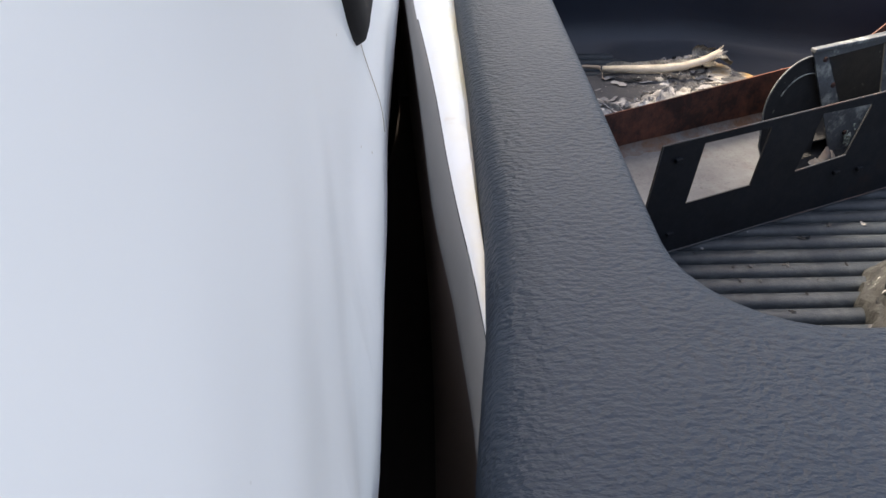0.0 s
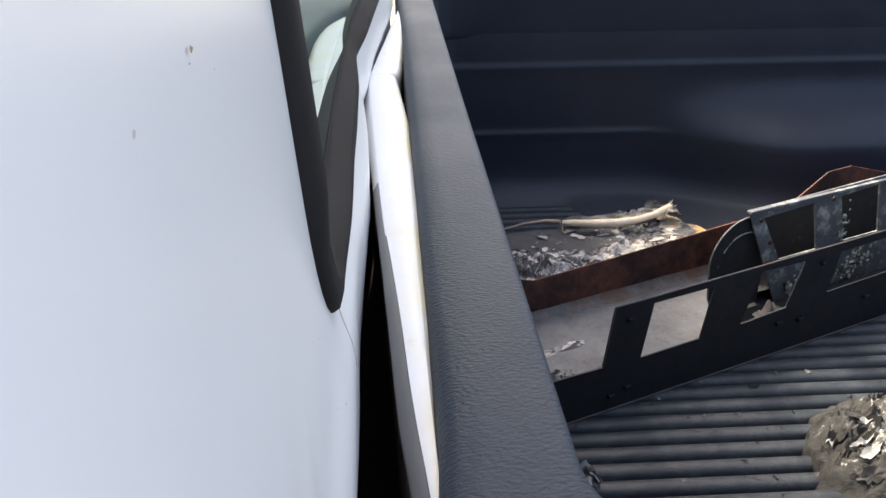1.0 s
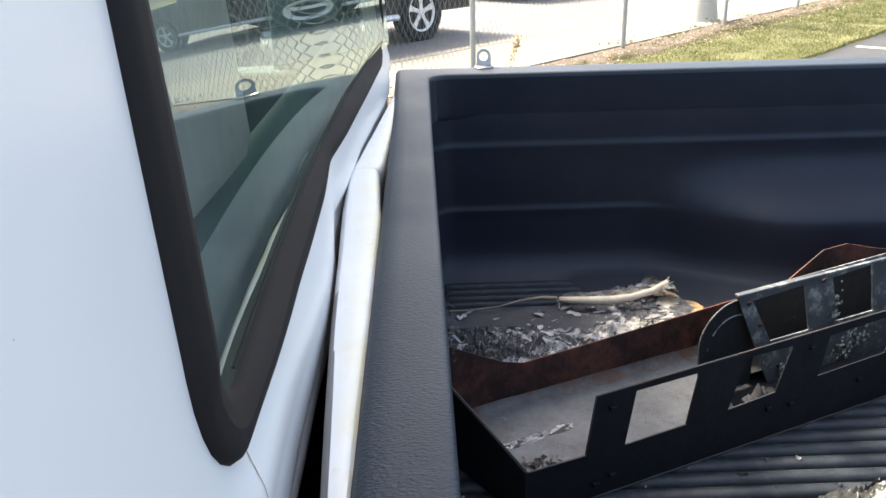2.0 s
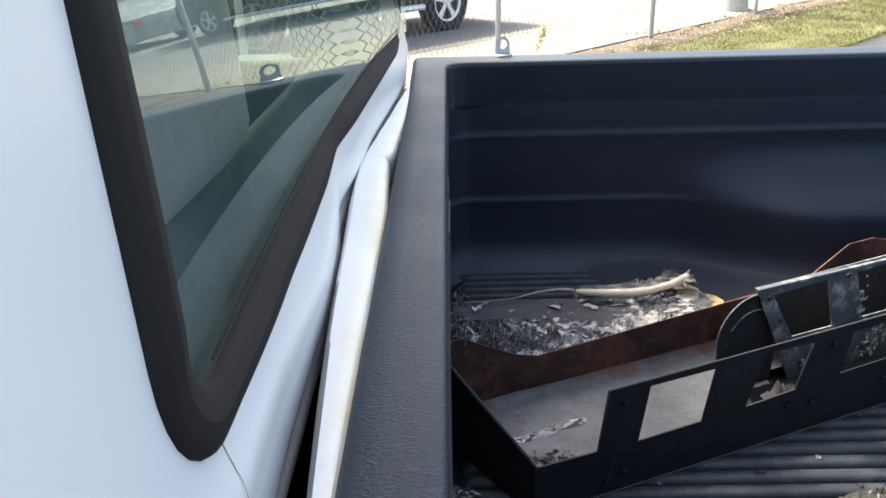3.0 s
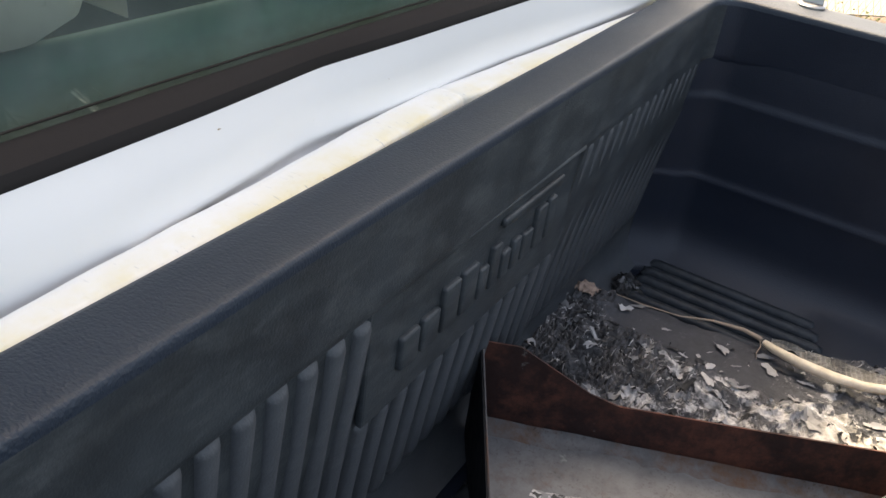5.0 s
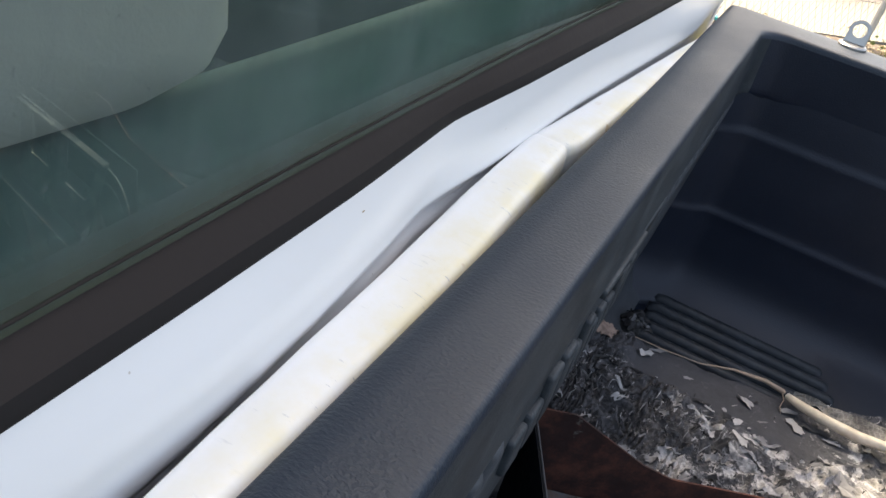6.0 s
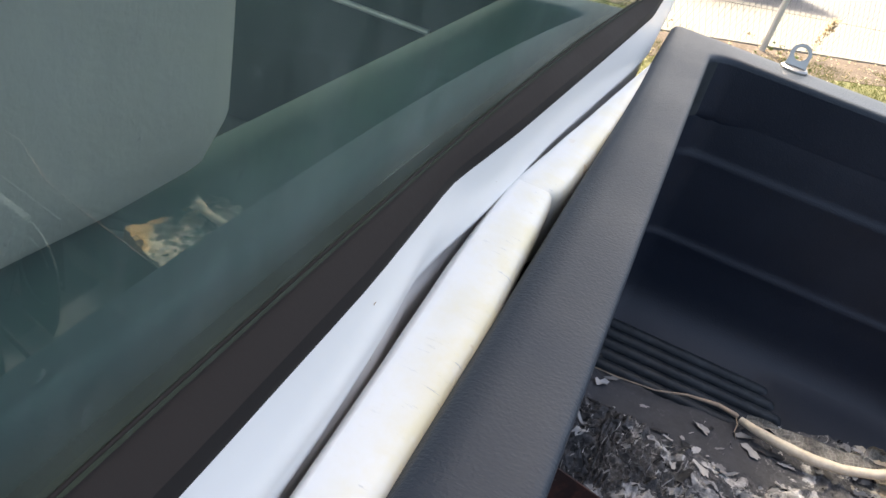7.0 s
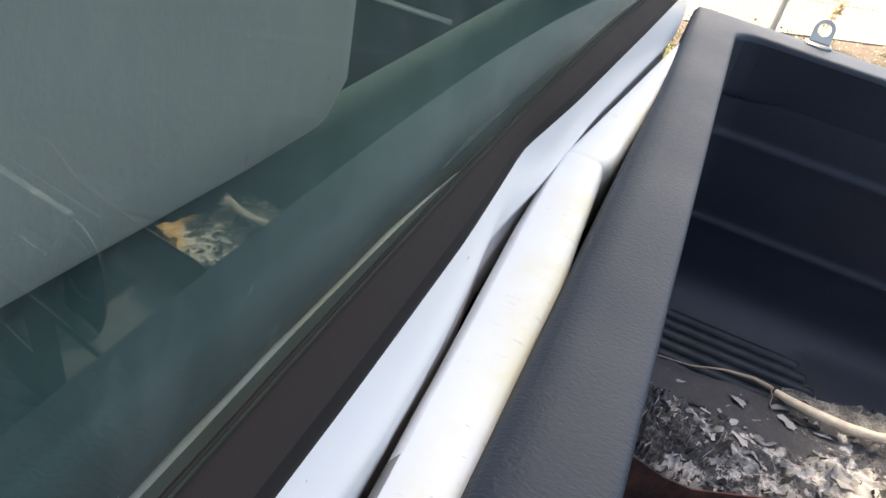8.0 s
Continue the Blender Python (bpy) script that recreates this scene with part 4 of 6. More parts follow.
loft(bm, rows, closed_v=True)
part("rail", bm, LINER, liner, "grained plastic rail cap", smooth=50)
pairs = list(zip(INNER, OUTER))
start = max(range(len(pairs)), key=lambda i: pairs[i][0][0])
pairs = pairs[start:] + pairs[:start + 1]
cut = [i for i, ((x0, y0), _) in enumerate(pairs) if x0 < 0.0215]


def skirt_t(x0, z, front, side):
    """How far in or out the rail's inner face stands; it swells a little along the cab end."""
    k = smooth(0.075, 0.02, x0)
    return side + (front - side) * k


SKIRT = ((0.06, 0.10, 1.190), (0.0, 0.075, 1.1965), (-0.020, 0.060, 1.204), (-0.022, 0.050, 1.212), (-0.008, 0.026, 1.25), (0.0, 0.0, 1.290))
# The cab-end run gets the paler plastic because it faces the sky.
for name, run, mat in (("rail_skirt", pairs[:cut[0] + 1], LINER_SMOOTH), ("front_skirt", pairs[cut[0]:cut[-1] + 1], LINER_DUSTY_LIT), ("rail_skirt", pairs[cut[-1]:], LINER_SMOOTH)):
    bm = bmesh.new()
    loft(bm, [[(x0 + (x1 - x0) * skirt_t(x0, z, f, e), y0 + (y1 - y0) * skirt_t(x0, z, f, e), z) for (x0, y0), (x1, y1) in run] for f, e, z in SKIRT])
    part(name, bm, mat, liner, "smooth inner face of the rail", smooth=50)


def bulk_x(z):
    return 0.006 - 0.042 * smooth(1.2, 0.82, z)


bm = bmesh.new()
rows = []
for y in np.linspace(0.19, 1.745, 60):
    rows.append([(bulk_x(z), y, z) for z in (1.21, 1.2, 1.1, 1.0, 0.9, 0.85)] + [(-0.030, y, 0.82), (-0.018, y, 0.80), (0.004, y, FLOOR_Z)])
loft(bm, rows)
part("bulkhead", bm, LINER_DUSTY_LIT, liner, smooth=50)


def wall_y(x, z):
    """The far inner wall: two pressed steps, a foot that curves into the floor, and the wheel arch."""
    y = 1.7562 + 0.030 * smooth(1.22, 0.85, z)
    y -= 0.0045 * math.exp(-((z - 1.131) / 0.007) ** 2) + 0.0045 * math.exp(-((z - 0.970) / 0.007) ** 2) * smooth(0.62, 0.48, x)
    y -= 0.004 * smooth(1.135, 1.120, z) + 0.004 * smooth(0.975, 0.960, z) * smooth(0.62, 0.48, x)
    y -= 0.055 * min(1.0, max(0.0, (0.86 - z) / 0.072)) ** 2.4
    y -= 0.135 * smooth(0.32, 0.40, x) * min(1.0, max(0.0, (0.812 - z) / 0.024))
    inx = smooth(0.48, 0.86, x) * smooth(1.78, 1.40, x)
    y -= 0.140 * inx * smooth(1.082, 0.950, z)
    return y


for side in (1, -1):
    bm = bmesh.new()
    rows = []
    for x in np.linspace(0.0, 1.94, 90):
        row = []
        for z in (1.21, 1.2, 1.18, 1.155, 1.146, 1.141, 1.136, 1.131, 1.126, 1.12, 1.10, 1.07, 1.04, 1.01, 0.994, 0.986, 0.980, 0.975, 0.970, 0.965, 0.958, 0.94, 0.91, 0.88, 0.86, 0.84, 0.82, 0.812, 0.806, 0.80, 0.794, FLOOR_Z, FLOOR_Z - 0.012):
            xx = x - 0.004 - (0.03 * smooth(1.2, 0.82, z) if x < 0.02 else 0.0)
            y = wall_y(x, z) - 0.05 * smooth(0.06, 0.0, x) ** 2
            row.append((xx, y if side > 0 else 1.928 - y, z))
        rows.append(row if side > 0 else row[::-1])
    loft(bm, rows)
    part("side_wall", bm, LINER_WALL, liner, smooth=60)
bm = bmesh.new()
loft(bm, [[(1.93, y, z) for z in (1.21, FLOOR_Z)] for y in (0.18, 1.75)])
part("tail_wall", bm, LINER_SMOOTH, liner)
bm = bmesh.new()
loft(bm, [[(x, y, FLOOR_Z - 0.010) for y in np.linspace(0.15, 1.78, 9)] for x in np.linspace(-0.03, 1.95, 9)])
part("floor_panel", bm, LINER_SMOOTH, liner)
# raised badge panel on the bulkhead: plain raised shapes
bm = bmesh.new()
for pts in ([(0.784, 1.200), (0.784, 1.05)], [(1.226, 1.200), (1.226, 1.05)], [(0.784, 1.200), (1.226, 1.200)]):
    tube(bm, [(bulk_x(z) - 0.001, y, z) for y, z in pts], 0.0045, 6)
part("panel_edge", bm, LINER_DUSTY_LIT, liner, smooth=60)
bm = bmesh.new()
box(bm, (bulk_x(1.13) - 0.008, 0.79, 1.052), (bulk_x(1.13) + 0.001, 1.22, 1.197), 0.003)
part("badge_panel", bm, LINER_DUSTY_LIT, liner)
rng = random.Random(5)
y = 0.838
while y < 1.15:
    w = rng.choice((0.020, 0.026, 0.031))
    z0 = 1.094 + 0.03 * (y - 0.83)
    z1 = z0 + rng.choice((0.036, 0.040, 0.056))
    back = bulk_x(1.13)
    bm = bmesh.new()
    box(bm, (back - 0.004, y, z0), (back + 0.0075, y + w, z1), 0.0032)
    part("raised_shape", bm, LINER_DUSTY_LIT, liner, smooth=60)
    y += w + 0.005
for y0, y1, z in ((1.02, 1.17, 1.174), (0.83, 1.01, 1.076)):
    bm = bmesh.new()
    box(bm, (bulk_x(z) - 0.004, y0, z), (bulk_x(z) + 0.0055, y1, z + 0.011), 0.003)
    part("raised_bar", bm, LINER_DUSTY_LIT, liner, smooth=60)

# ---- what lies in the bed ----
U = Vector((0.918, 0.397, 0))
W = Vector((-0.397, 0.918, 0))
BOX0 = Vector((0.126, 0.875, 0))


def sheet(offset=(0, 0)):
    """A frame for upright sheets along the housing: u along it, v up, outwards across it."""
    o = BOX0 + U * offset[0] + W * offset[1]
    return Matrix(((U.x, 0, W.x, o.x), (U.y, 0, W.y, o.y), (0, 1, 0, 0), (0, 0, 0, 1)))


def tray_at(u, w, z):
    return BOX0 + U * u + W * w + Vector((0, 0, z))


housing = holder("heater_housing", (0.5, 1.15, 0.80), "burnt sheet-metal appliance housing, sooty and rusted, lying in the bed", "scrap metal")
LEN = 1.10
NEAR = [(0.0, 0.801), (LEN, 0.801), (LEN, 0.985), (0.113, 0.981), (0.099, 0.883), (0.0, 0.886)]
HOLES = ([(0.169, 0.879), (0.285, 0.880), (0.301, 0.969), (0.184, 0.970)],
         [(0.368, 0.883), (0.468, 0.888), (0.494, 0.967), (0.397, 0.971)],
         [(0.562, 0.893), (0.722, 0.897), (0.745, 0.970), (0.577, 0.966)],
         [(0.80, 0.893), (0.92, 0.893), (0.94, 0.970), (0.815, 0.968)])
bm = bmesh.new()
slab_poly(bm, NEAR, 0.0025, sheet(), HOLES)
near = part("slotted_side", bm, SOOT, housing, "black slotted side sheet")
for u, z in ((0.135, 0.955), (0.142, 0.835), (0.112, 0.828), (0.45, 0.862), (0.53, 0.955), (0.60, 0.94), (0.50, 0.857), (0.66, 0.86)):
    bm = bmesh.new()
    box(bm, (0, -0.005, -0.003), (0.011, 0.001, 0.003), 0.001, Matrix.Translation(tray_at(u, -0.001, z)) @ U.to_track_quat("X", "Z").to_matrix().to_4x4())
    part("tab", bm, SOOT, near)
FAR = [(-0.05, 0.801), (LEN, 0.801), (LEN, 0.93), (1.01, 0.950), (0.908, 0.980), (0.842, 0.978), (0.752, 0.928), (0.62, 0.916), (0.30, 0.903), (0.14, 0.898), (0.10, 0.91), (0.0, 0.964), (-0.05, 0.962)]
bm = bmesh.new()
slab_poly(bm, FAR, 0.0025, sheet((0, 0.253)))
part("rusted_side", bm, RUST, housing, "brown rusted side sheet with a raised end")
bm = bmesh.new()
rows = []
for f in np.linspace(0, 1, 22):
    row = []
    for w, z in ((0.003, 0.815), (0.06, 0.816), (0.14, 0.819), (0.215, 0.8225), (0.238, 0.825)):
        u = 0.002 + (0.428 + 0.42 * w) * f
        skew = -0.05 * (1 - min(1, max(0, u / 0.1)))
        row.append(tray_at(u + skew * w / 0.253, w, z + 0.002 * noise.noise((u * 9, w * 9, 2))))
    rows.append(row)
loft(bm, rows)
part("tray", bm, TRAY, housing, "grey heat-stained tray", smooth=50)
# Past an oblique cut the grey tray gives way to a black floor.
bm = bmesh.new()
loft(bm, [[tray_at(0.43 + 0.42 * w + (LEN - 0.43 - 0.42 * w) * f, w, 0.813 + 0.035 * w + 0.0025 * noise.noise((f * 9, w * 14, 2))) for w in (0.003, 0.06, 0.14, 0.20, 0.25)] for f in np.linspace(0, 1, 30)])
part("black_floor", bm, SOOT_MATT, housing, "black floor under the blower", smooth=50)
bm = bmesh.new()
rows = []
for u in np.linspace(0.002, LEN, 60):
    skew = -0.05 * (1 - min(1, max(0, u / 0.1)))
    edge = 0.231 + 0.010 * noise.noise((u * 11, 3, 3)) + 0.008 * noise.noise((u * 47, 3, 3))
    rows.append([tray_at(u + skew * w / 0.253, w, z + 0.0015 * noise.noise((u * 25, w * 25, 2))) for w, z in ((edge, 0.8246), (0.238, 0.8262), (0.244, 0.8285), (0.248, 0.832), (0.2505, 0.838))])
loft(bm, rows)
part("rusty_fold", bm, FOLD, housing, "rust-crusted fold along the tray", smooth=50)
for k, pts in enumerate(([(0.0, 0.801), (LEN, 0.801)], [(0.113, 0.981), (LEN, 0.985)], [(0.0, 0.886), (0.099, 0.883), (0.113, 0.981)], [(0.368, 0.883), (0.468, 0.888)])):
    bm = bmesh.new()
    tube(bm, [tray_at(u, 0.0, z) for u, z in pts], 0.0013, 6)
    part("bare_edge", bm, EDGE, near, "scraped bare metal edge")
bm = bmesh.new()
a, b = tray_at(0.0, 0.0, 0), tray_at(-0.05, 0.253, 0)
e = (b - a).normalized()
nrm = Vector((-e.y, e.x, 0))
wide = (b - a).length
slab_poly(bm, [(0, 0.801), (wide, 0.801), (wide, 0.962), (0.0, 0.886)], 0.003, Matrix(((e.x, 0, nrm.x, a.x), (e.y, 0, nrm.y, a.y), (0, 1, 0, 0), (0, 0, 0, 1))))
end = part("end_sheet", bm, SOOT, housing, "black end sheet with a bare metal edge")
bm = bmesh.new()
tube(bm, [a + Vector((0, 0, 0.887)), b + Vector((0, 0, 0.963)), b + Vector((0, 0, 0.803))], 0.0014, 6)
part("bare_edge", bm, EDGE, end, "scraped bare metal edge")
bm = bmesh.new()
FRAME = [(0.575, 0.815), (0.905, 0.815), (0.846, 1.024), (0.472, 1.017)]
OPEN = ([(0.567, 0.905), (0.660, 0.905), (0.632, 1.002), (0.511, 0.997)], [(0.733, 0.907), (0.826, 0.907), (0.800, 1.008), (0.700, 1.002)])
slab_poly(bm, FRAME, 0.003, sheet((0, 0.111)), OPEN)
fr = part("inner_frame", bm, GALV, housing, "scorched galvanised frame with square openings")
bm = bmesh.new()
slab_poly(bm, [(0.535, 0.825), (1.02, 0.825), (1.02, 0.972), (0.535, 0.962)], 0.003, sheet((0, 0.178)))
part("inner_back", bm, SOOT_MATT, housing, "black sooty inner back sheet")
bm = bmesh.new()
slab_poly(bm, [(0.53, 0.116), (1.02, 0.116), (1.02, 0.176), (0.53, 0.176)], 0.002, Matrix.Translation(BOX0 + Vector((0, 0, 0.842))) @ Matrix(((U.x, W.x, 0, 0), (U.y, W.y, 0, 0), (0, 0, 1, 0), (0, 0, 0, 1))))
part("inner_floor", bm, SOOT_MATT, housing, "black sooty inner floor sheet")
bm = bmesh.new()
box(bm, (0.470, 0.103, 1.013), (0.846, 0.114, 1.019), 0.0015, Matrix.Translation(BOX0) @ Matrix(((U.x, W.x, 0, 0), (U.y, W.y, 0, 0), (0, 0, 1, 0), (0, 0, 0, 1))))
part("frame_flange", bm, GALV, fr)
bm = bmesh.new()
scroll = [(0.482 + 0.077 * math.cos(t), 0.925 + 0.077 * math.sin(t)) for t in np.linspace(radians(70), radians(190), 18)] + [(0.412, 0.86), (0.43, 0.823), (0.52, 0.823)]
inlet = [(0.482 + 0.054 * math.cos(t), 0.918 + 0.054 * math.sin(t)) for t in np.linspace(0, 2 * math.pi, 33)[:-1]]
slab_poly(bm, [(u, z) for u, z in scroll] + [(0.535, 0.823), (0.535, 0.983)], 0.0016, sheet((0, 0.117)), (inlet,))
drum = part("blower_scroll", bm, SOOT_MATT, housing, "black round blower casing", smooth=30)
bm = bmesh.new()
tube(bm, [tray_at(u, 0.1165, z) for u, z in scroll], 0.0013, 6)
part("scroll_edge", bm, GALV, drum, "bare metal edge", smooth=60)
bm = bmesh.new()
disc_stack(bm, tray_at(0.482, 0.122, 0.918), tuple(W), [(0.0, 0.0545), (0.006, 0.050), (0.007, 0.01)], 32)
part("inlet_bowl", bm, SOOT_MATT, drum, smooth=40)
bm = bmesh.new()
ring(bm, tray_at(0.482, 0.116, 0.918), tuple(W), 0.055, 0.0011, 40, 6, 1.5, 0.5)
part("inlet_rim", bm, GALV, drum, "bare metal rim", smooth=60)
for u, z in ((0.487, 1.003), (0.519, 0.955), (0.66, 1.010), (0.835, 1.014), (0.84, 0.985), (0.578, 0.86)):
    bm = bmesh.new()
    disc_stack(bm, tray_at(u, 0.0965, z), tuple(-W), [(0.0, 0.0045), (0.002, 0.004), (0.0025, 0.002)], 12)
    part("rivet", bm, RUST, fr)
bm = bmesh.new()
rows = []
for i in range(15):
    u = i / 14
    tall = 0.010 + 0.026 * abs(noise.noise((u * 5, 1, 3))) + 0.016 * math.exp(-((u - 0.62) / 0.12) ** 2)
    rows.append([tray_at(0.425 + 0.050 * u, 0.012 + 0.016 * v * v, 0.862 + tall * v + 0.003 * noise.noise((u * 9, v * 9, 4))) for v in (0, 0.3, 0.7, 1.0)])
loft(bm, rows)
part("torn_strip", bm, EDGE, housing, "torn rusty metal strip", smooth=60)


def flake_cloud(bm, count, place, size, rng, tilt=0.9, curl=0.5):
    """Many small curled scraps; place(rng) gives a point."""
    for _ in range(count):
        p = Vector(place(rng))
        s = size * rng.uniform(0.4, 1.3)
        q = Euler((rng.gauss(0, tilt) * 0.6, rng.gauss(0, tilt) * 0.6, rng.uniform(0, 6.28))).to_matrix()
        n = 4
        k = curl * rng.uniform(-1, 1)
        asp = rng.uniform(0.35, 0.9)
        rows = []
        for i in range(n + 1):
            u = i / n - 0.5
            jag = rng.uniform(0.75, 1.1)
            jag *= 1.15 - 1.5 * abs(u)
            rows.append([p + q @ Vector((u * s, v * s * asp * jag, k * s * (u * u * 2 - 0.2) + 0.1 * s * rng.uniform(-1, 1))) for v in (-0.5, 0.1, 0.5)])
        loft(bm, rows)


rng = random.Random(31)
bm = bmesh.new()
for count, u0, z0, su, sz in ((80, 0.785, 0.862, 0.020, 0.016), (26, 0.752, 0.838, 0.012, 0.010), (30, 0.719, 0.934, 0.005, 0.022), (16, 0.605, 0.842, 0.008, 0.008)):
    for _ in range(count):
        u, z, size, seed = u0 + rng.gauss(0, su), z0 + rng.gauss(0, sz), rng.uniform(0.0018, 0.0055), rng.uniform(0, 99)
        loop = []
        for k in range(9):
            t = 2 * math.pi * k / 9
            far = size * (0.8 + 0.7 * noise.noise((math.cos(t) * 1.7, math.sin(t) * 1.7, seed)))
            loop.append(bm.verts.new(tray_at(u + far * math.cos(t), 0.1072 - 0.002 * rng.random(), z + far * math.sin(t))))
        mid = bm.verts.new(tray_at(u, 0.1045 - 0.001 * rng.random(), z))
        for k in range(9):
            bm.faces.new((mid, loop[k], loop[(k + 1) % 9]))
tagged(part("ash_crust", bm, m_flakes("green_white_crust", [(0.0, (0.10, 0.11, 0.09)), (0.3, (0.22, 0.25, 0.20)), (0.6, (0.36, 0.39, 0.33)), (0.88, (0.50, 0.53, 0.47))]), fr, "pale green-white ash crust", 70), kind="stuff")
settle(housing)

rng = random.Random(8)
bm = bmesh.new()
flake_cloud(bm, 60, lambda r: Vector((0.163 + r.gauss(0, 0.016), 0.98 + r.gauss(0, 0.009), 0.8195 + r.uniform(0, 0.003))), 0.010, rng, 0.5)
tagged(part("burnt_crumbs", bm, CRUST), "black and grey burnt crumbs on the tray", "crumbs", kind="stuff")

# charred board behind the housing
board = holder("charred_board", (0.25, 1.4, 0.80), "charred board covered in black char and flaking white ash", "burnt board")
SLAB = [(-0.045, 1.27), (-0.030, 1.49), (0.10, 1.515), (0.26, 1.535), (0.30, 1.57), (0.49, 1.63), (0.525, 1.60), (0.585, 1.50), (0.60, 1.46), (0.56, 1.42), (0.35, 1.31), (0.10, 1.20), (0.02, 1.185)]


def inside(x, y, poly):
    hit = False
    for (x0, y0), (x1, y1) in zip(poly, poly[1:] + poly[:1]):
        if (y0 > y) != (y1 > y) and x < x0 + (x1 - x0) * (y - y0) / (y1 - y0):
            hit = not hit
    return hit


def ridged(v):
    return (1 - abs(noise.noise(v))) ** 3


def board_z(x, y):
    v = Vector((x * 9, y * 12, 3))
    warp = Vector((noise.noise(v * 1.3), noise.noise(v * 1.3 + Vector((7, 0, 0))), 0)) * 0.8
    v = v + warp
    flat = smooth(1.408, 1.436, y + 0.04 * noise.noise((x * 22, y * 22, 9))) * smooth(0.44, 0.30, x) * smooth(0.015, 0.06, x)
    amp = (0.35 + 0.75 * smooth(-0.15, 0.25, noise.noise((x * 6, y * 7, 20)) + 0.9 * (1.38 - y))) * (1 - 0.92 * flat)
    fold = smooth(0.30, 0.10, x - 0.5 * (1.36 - y)) * (1 - flat)
    fold *= 0.011 * ridged(Vector((x * 62 + 9 * noise.noise((x * 12, y * 9, 4)), y * 19, 6))) + 0.005 * ridged(Vector((x * 120 + 5 * noise.noise((x * 30, y * 30, 4)), y * 46, 2)))
    return 0.822 - 0.005 * amp + 0.005 * noise.noise(v) * (1 - 0.7 * flat) + 0.005 * flat + fold + amp * (0.015 * ridged(v * 2.1) + 0.007 * ridged(v * 5.0) + 0.0025 * ridged(v * 11)) + 0.006 * smooth(0.3, 0.55, x)


bm = bmesh.new()
NX, NY = 330, 232
vid = {}
for i in range(NX):
    for j in range(NY):
        x, y = -0.06 + 0.68 * i / NX, 1.17 + 0.48 * j / NY
        jx, jy = x + 0.012 * noise.noise((x * 30, y * 30, 1)), y + 0.012 * noise.noise((x * 30, y * 30, 5))
        if inside(jx, jy, SLAB):
            vid[i, j] = bm.verts.new((x, y, board_z(x, y)))
for (i, j) in list(vid):
    q = [(i, j), (i + 1, j), (i + 1, j + 1), (i, j + 1)]
    if all(k in vid for k in q):
        bm.faces.new([vid[k] for k in q])
rim = [e for e in bm.edges if len(e.link_faces) == 1]
ext = bmesh.ops.extrude_edge_only(bm, edges=rim)
for v in [g for g in ext["geom"] if isinstance(g, bmesh.types.BMVert)]:
    v.co.z = RIB_Z + 0.001
part("board", bm, CHAR, board, smooth=70)
rng = random.Random(11)


def on_board(r):
    while True:
        x, y = r.uniform(-0.04, 0.50), r.uniform(1.18, 1.62)
        if inside(x, y, SLAB):
            return (x, y, board_z(x, y) + r.uniform(0.0, 0.004))


def on_pale(r):
    while True:
        x, y, z = on_board(r)
        if x < 0.52 and r.random() < 0.05 + smooth(0.12, 0.45, x + 0.35 * (1.42 - y)):
            return (x, y, z)


def on_wrinkles(r):
    while True:
        x, y, z = on_board(r)
        if y < 1.435 and r.random() < smooth(0.34, 0.12, x - 0.5 * (1.36 - y)) + 0.12:
            return (x, y, z)


def on_strip(r):
    while True:
        x, y, z = on_board(r)
        if 1.415 < y < 1.475 and 0.10 < x < 0.34:
            return (x, y, z)


def shreds(bm, count, place, r):
    """Thin curled strips of ash that stand on their edges along the wrinkles."""
    for _ in range(count):
        p = Vector(place(r))
        a, length, wide = r.gauss(1.25, 0.55), r.uniform(0.004, 0.015), r.uniform(0.0007, 0.0020)
        tilt, bend = r.uniform(0.1, 1.3), r.gauss(0, 70)
        rows = []
        for i in range(6):
            u = (i / 5 - 0.5) * length
            w = wide * (1.05 - 1.6 * abs(i / 5 - 0.5))
            x, y = p.x + u * math.cos(a) - bend * u * u * math.sin(a), p.y + u * math.sin(a) + bend * u * u * math.cos(a)
            z = board_z(x, y) + 0.001 + 0.0016 * r.random()
            side = Vector((-math.sin(a) * math.cos(tilt), math.cos(a) * math.cos(tilt), math.sin(tilt)))
            rows.append([Vector((x, y, z)) - side * w, Vector((x, y, z)) + side * w])
        loft(bm, rows)


def draped(bm, count, place, size, r, lift=0.004, ground=None):
    """Torn sheets of ash that lie over the relief, their edges curling up."""
    for _ in range(count):
        cx, cy, _z = place(r)
        s0, s1 = size * r.uniform(0.35, 1.2), size * r.uniform(0.14, 0.5)
        a, seed, curl = r.uniform(-0.9, 0.9), r.uniform(0, 99), r.uniform(0.1, 1.0)
        n, level = 18, ground or board_z
        mid = bm.verts.new((cx, cy, level(cx, cy) + lift * 0.4))
        rings = []
        for k in (0.5, 1.0):
            row = []
            for i in range(n):
                t = 2 * math.pi * i / n
                jag = k * (0.85 + 0.5 * noise.noise((math.cos(t) * 2.2, math.sin(t) * 2.2, seed)) + 0.25 * noise.noise((math.cos(t) * 6, math.sin(t) * 6, seed)))
                u, v = s0 * jag * math.cos(t), s1 * jag * math.sin(t)
                x, y = cx + u * math.cos(a) - v * math.sin(a), cy + u * math.sin(a) + v * math.cos(a)
                row.append(bm.verts.new((x, y, level(x, y) + lift * (0.4 + curl * k * k * (0.5 + noise.noise((t * 1.5, seed, 4)))))))
            rings.append(row)
        for i in range(n):
            j = (i + 1) % n
            bm.faces.new((mid, rings[0][i], rings[0][j]))
            bm.faces.new((rings[0][i], rings[1][i], rings[1][j], rings[0][j]))


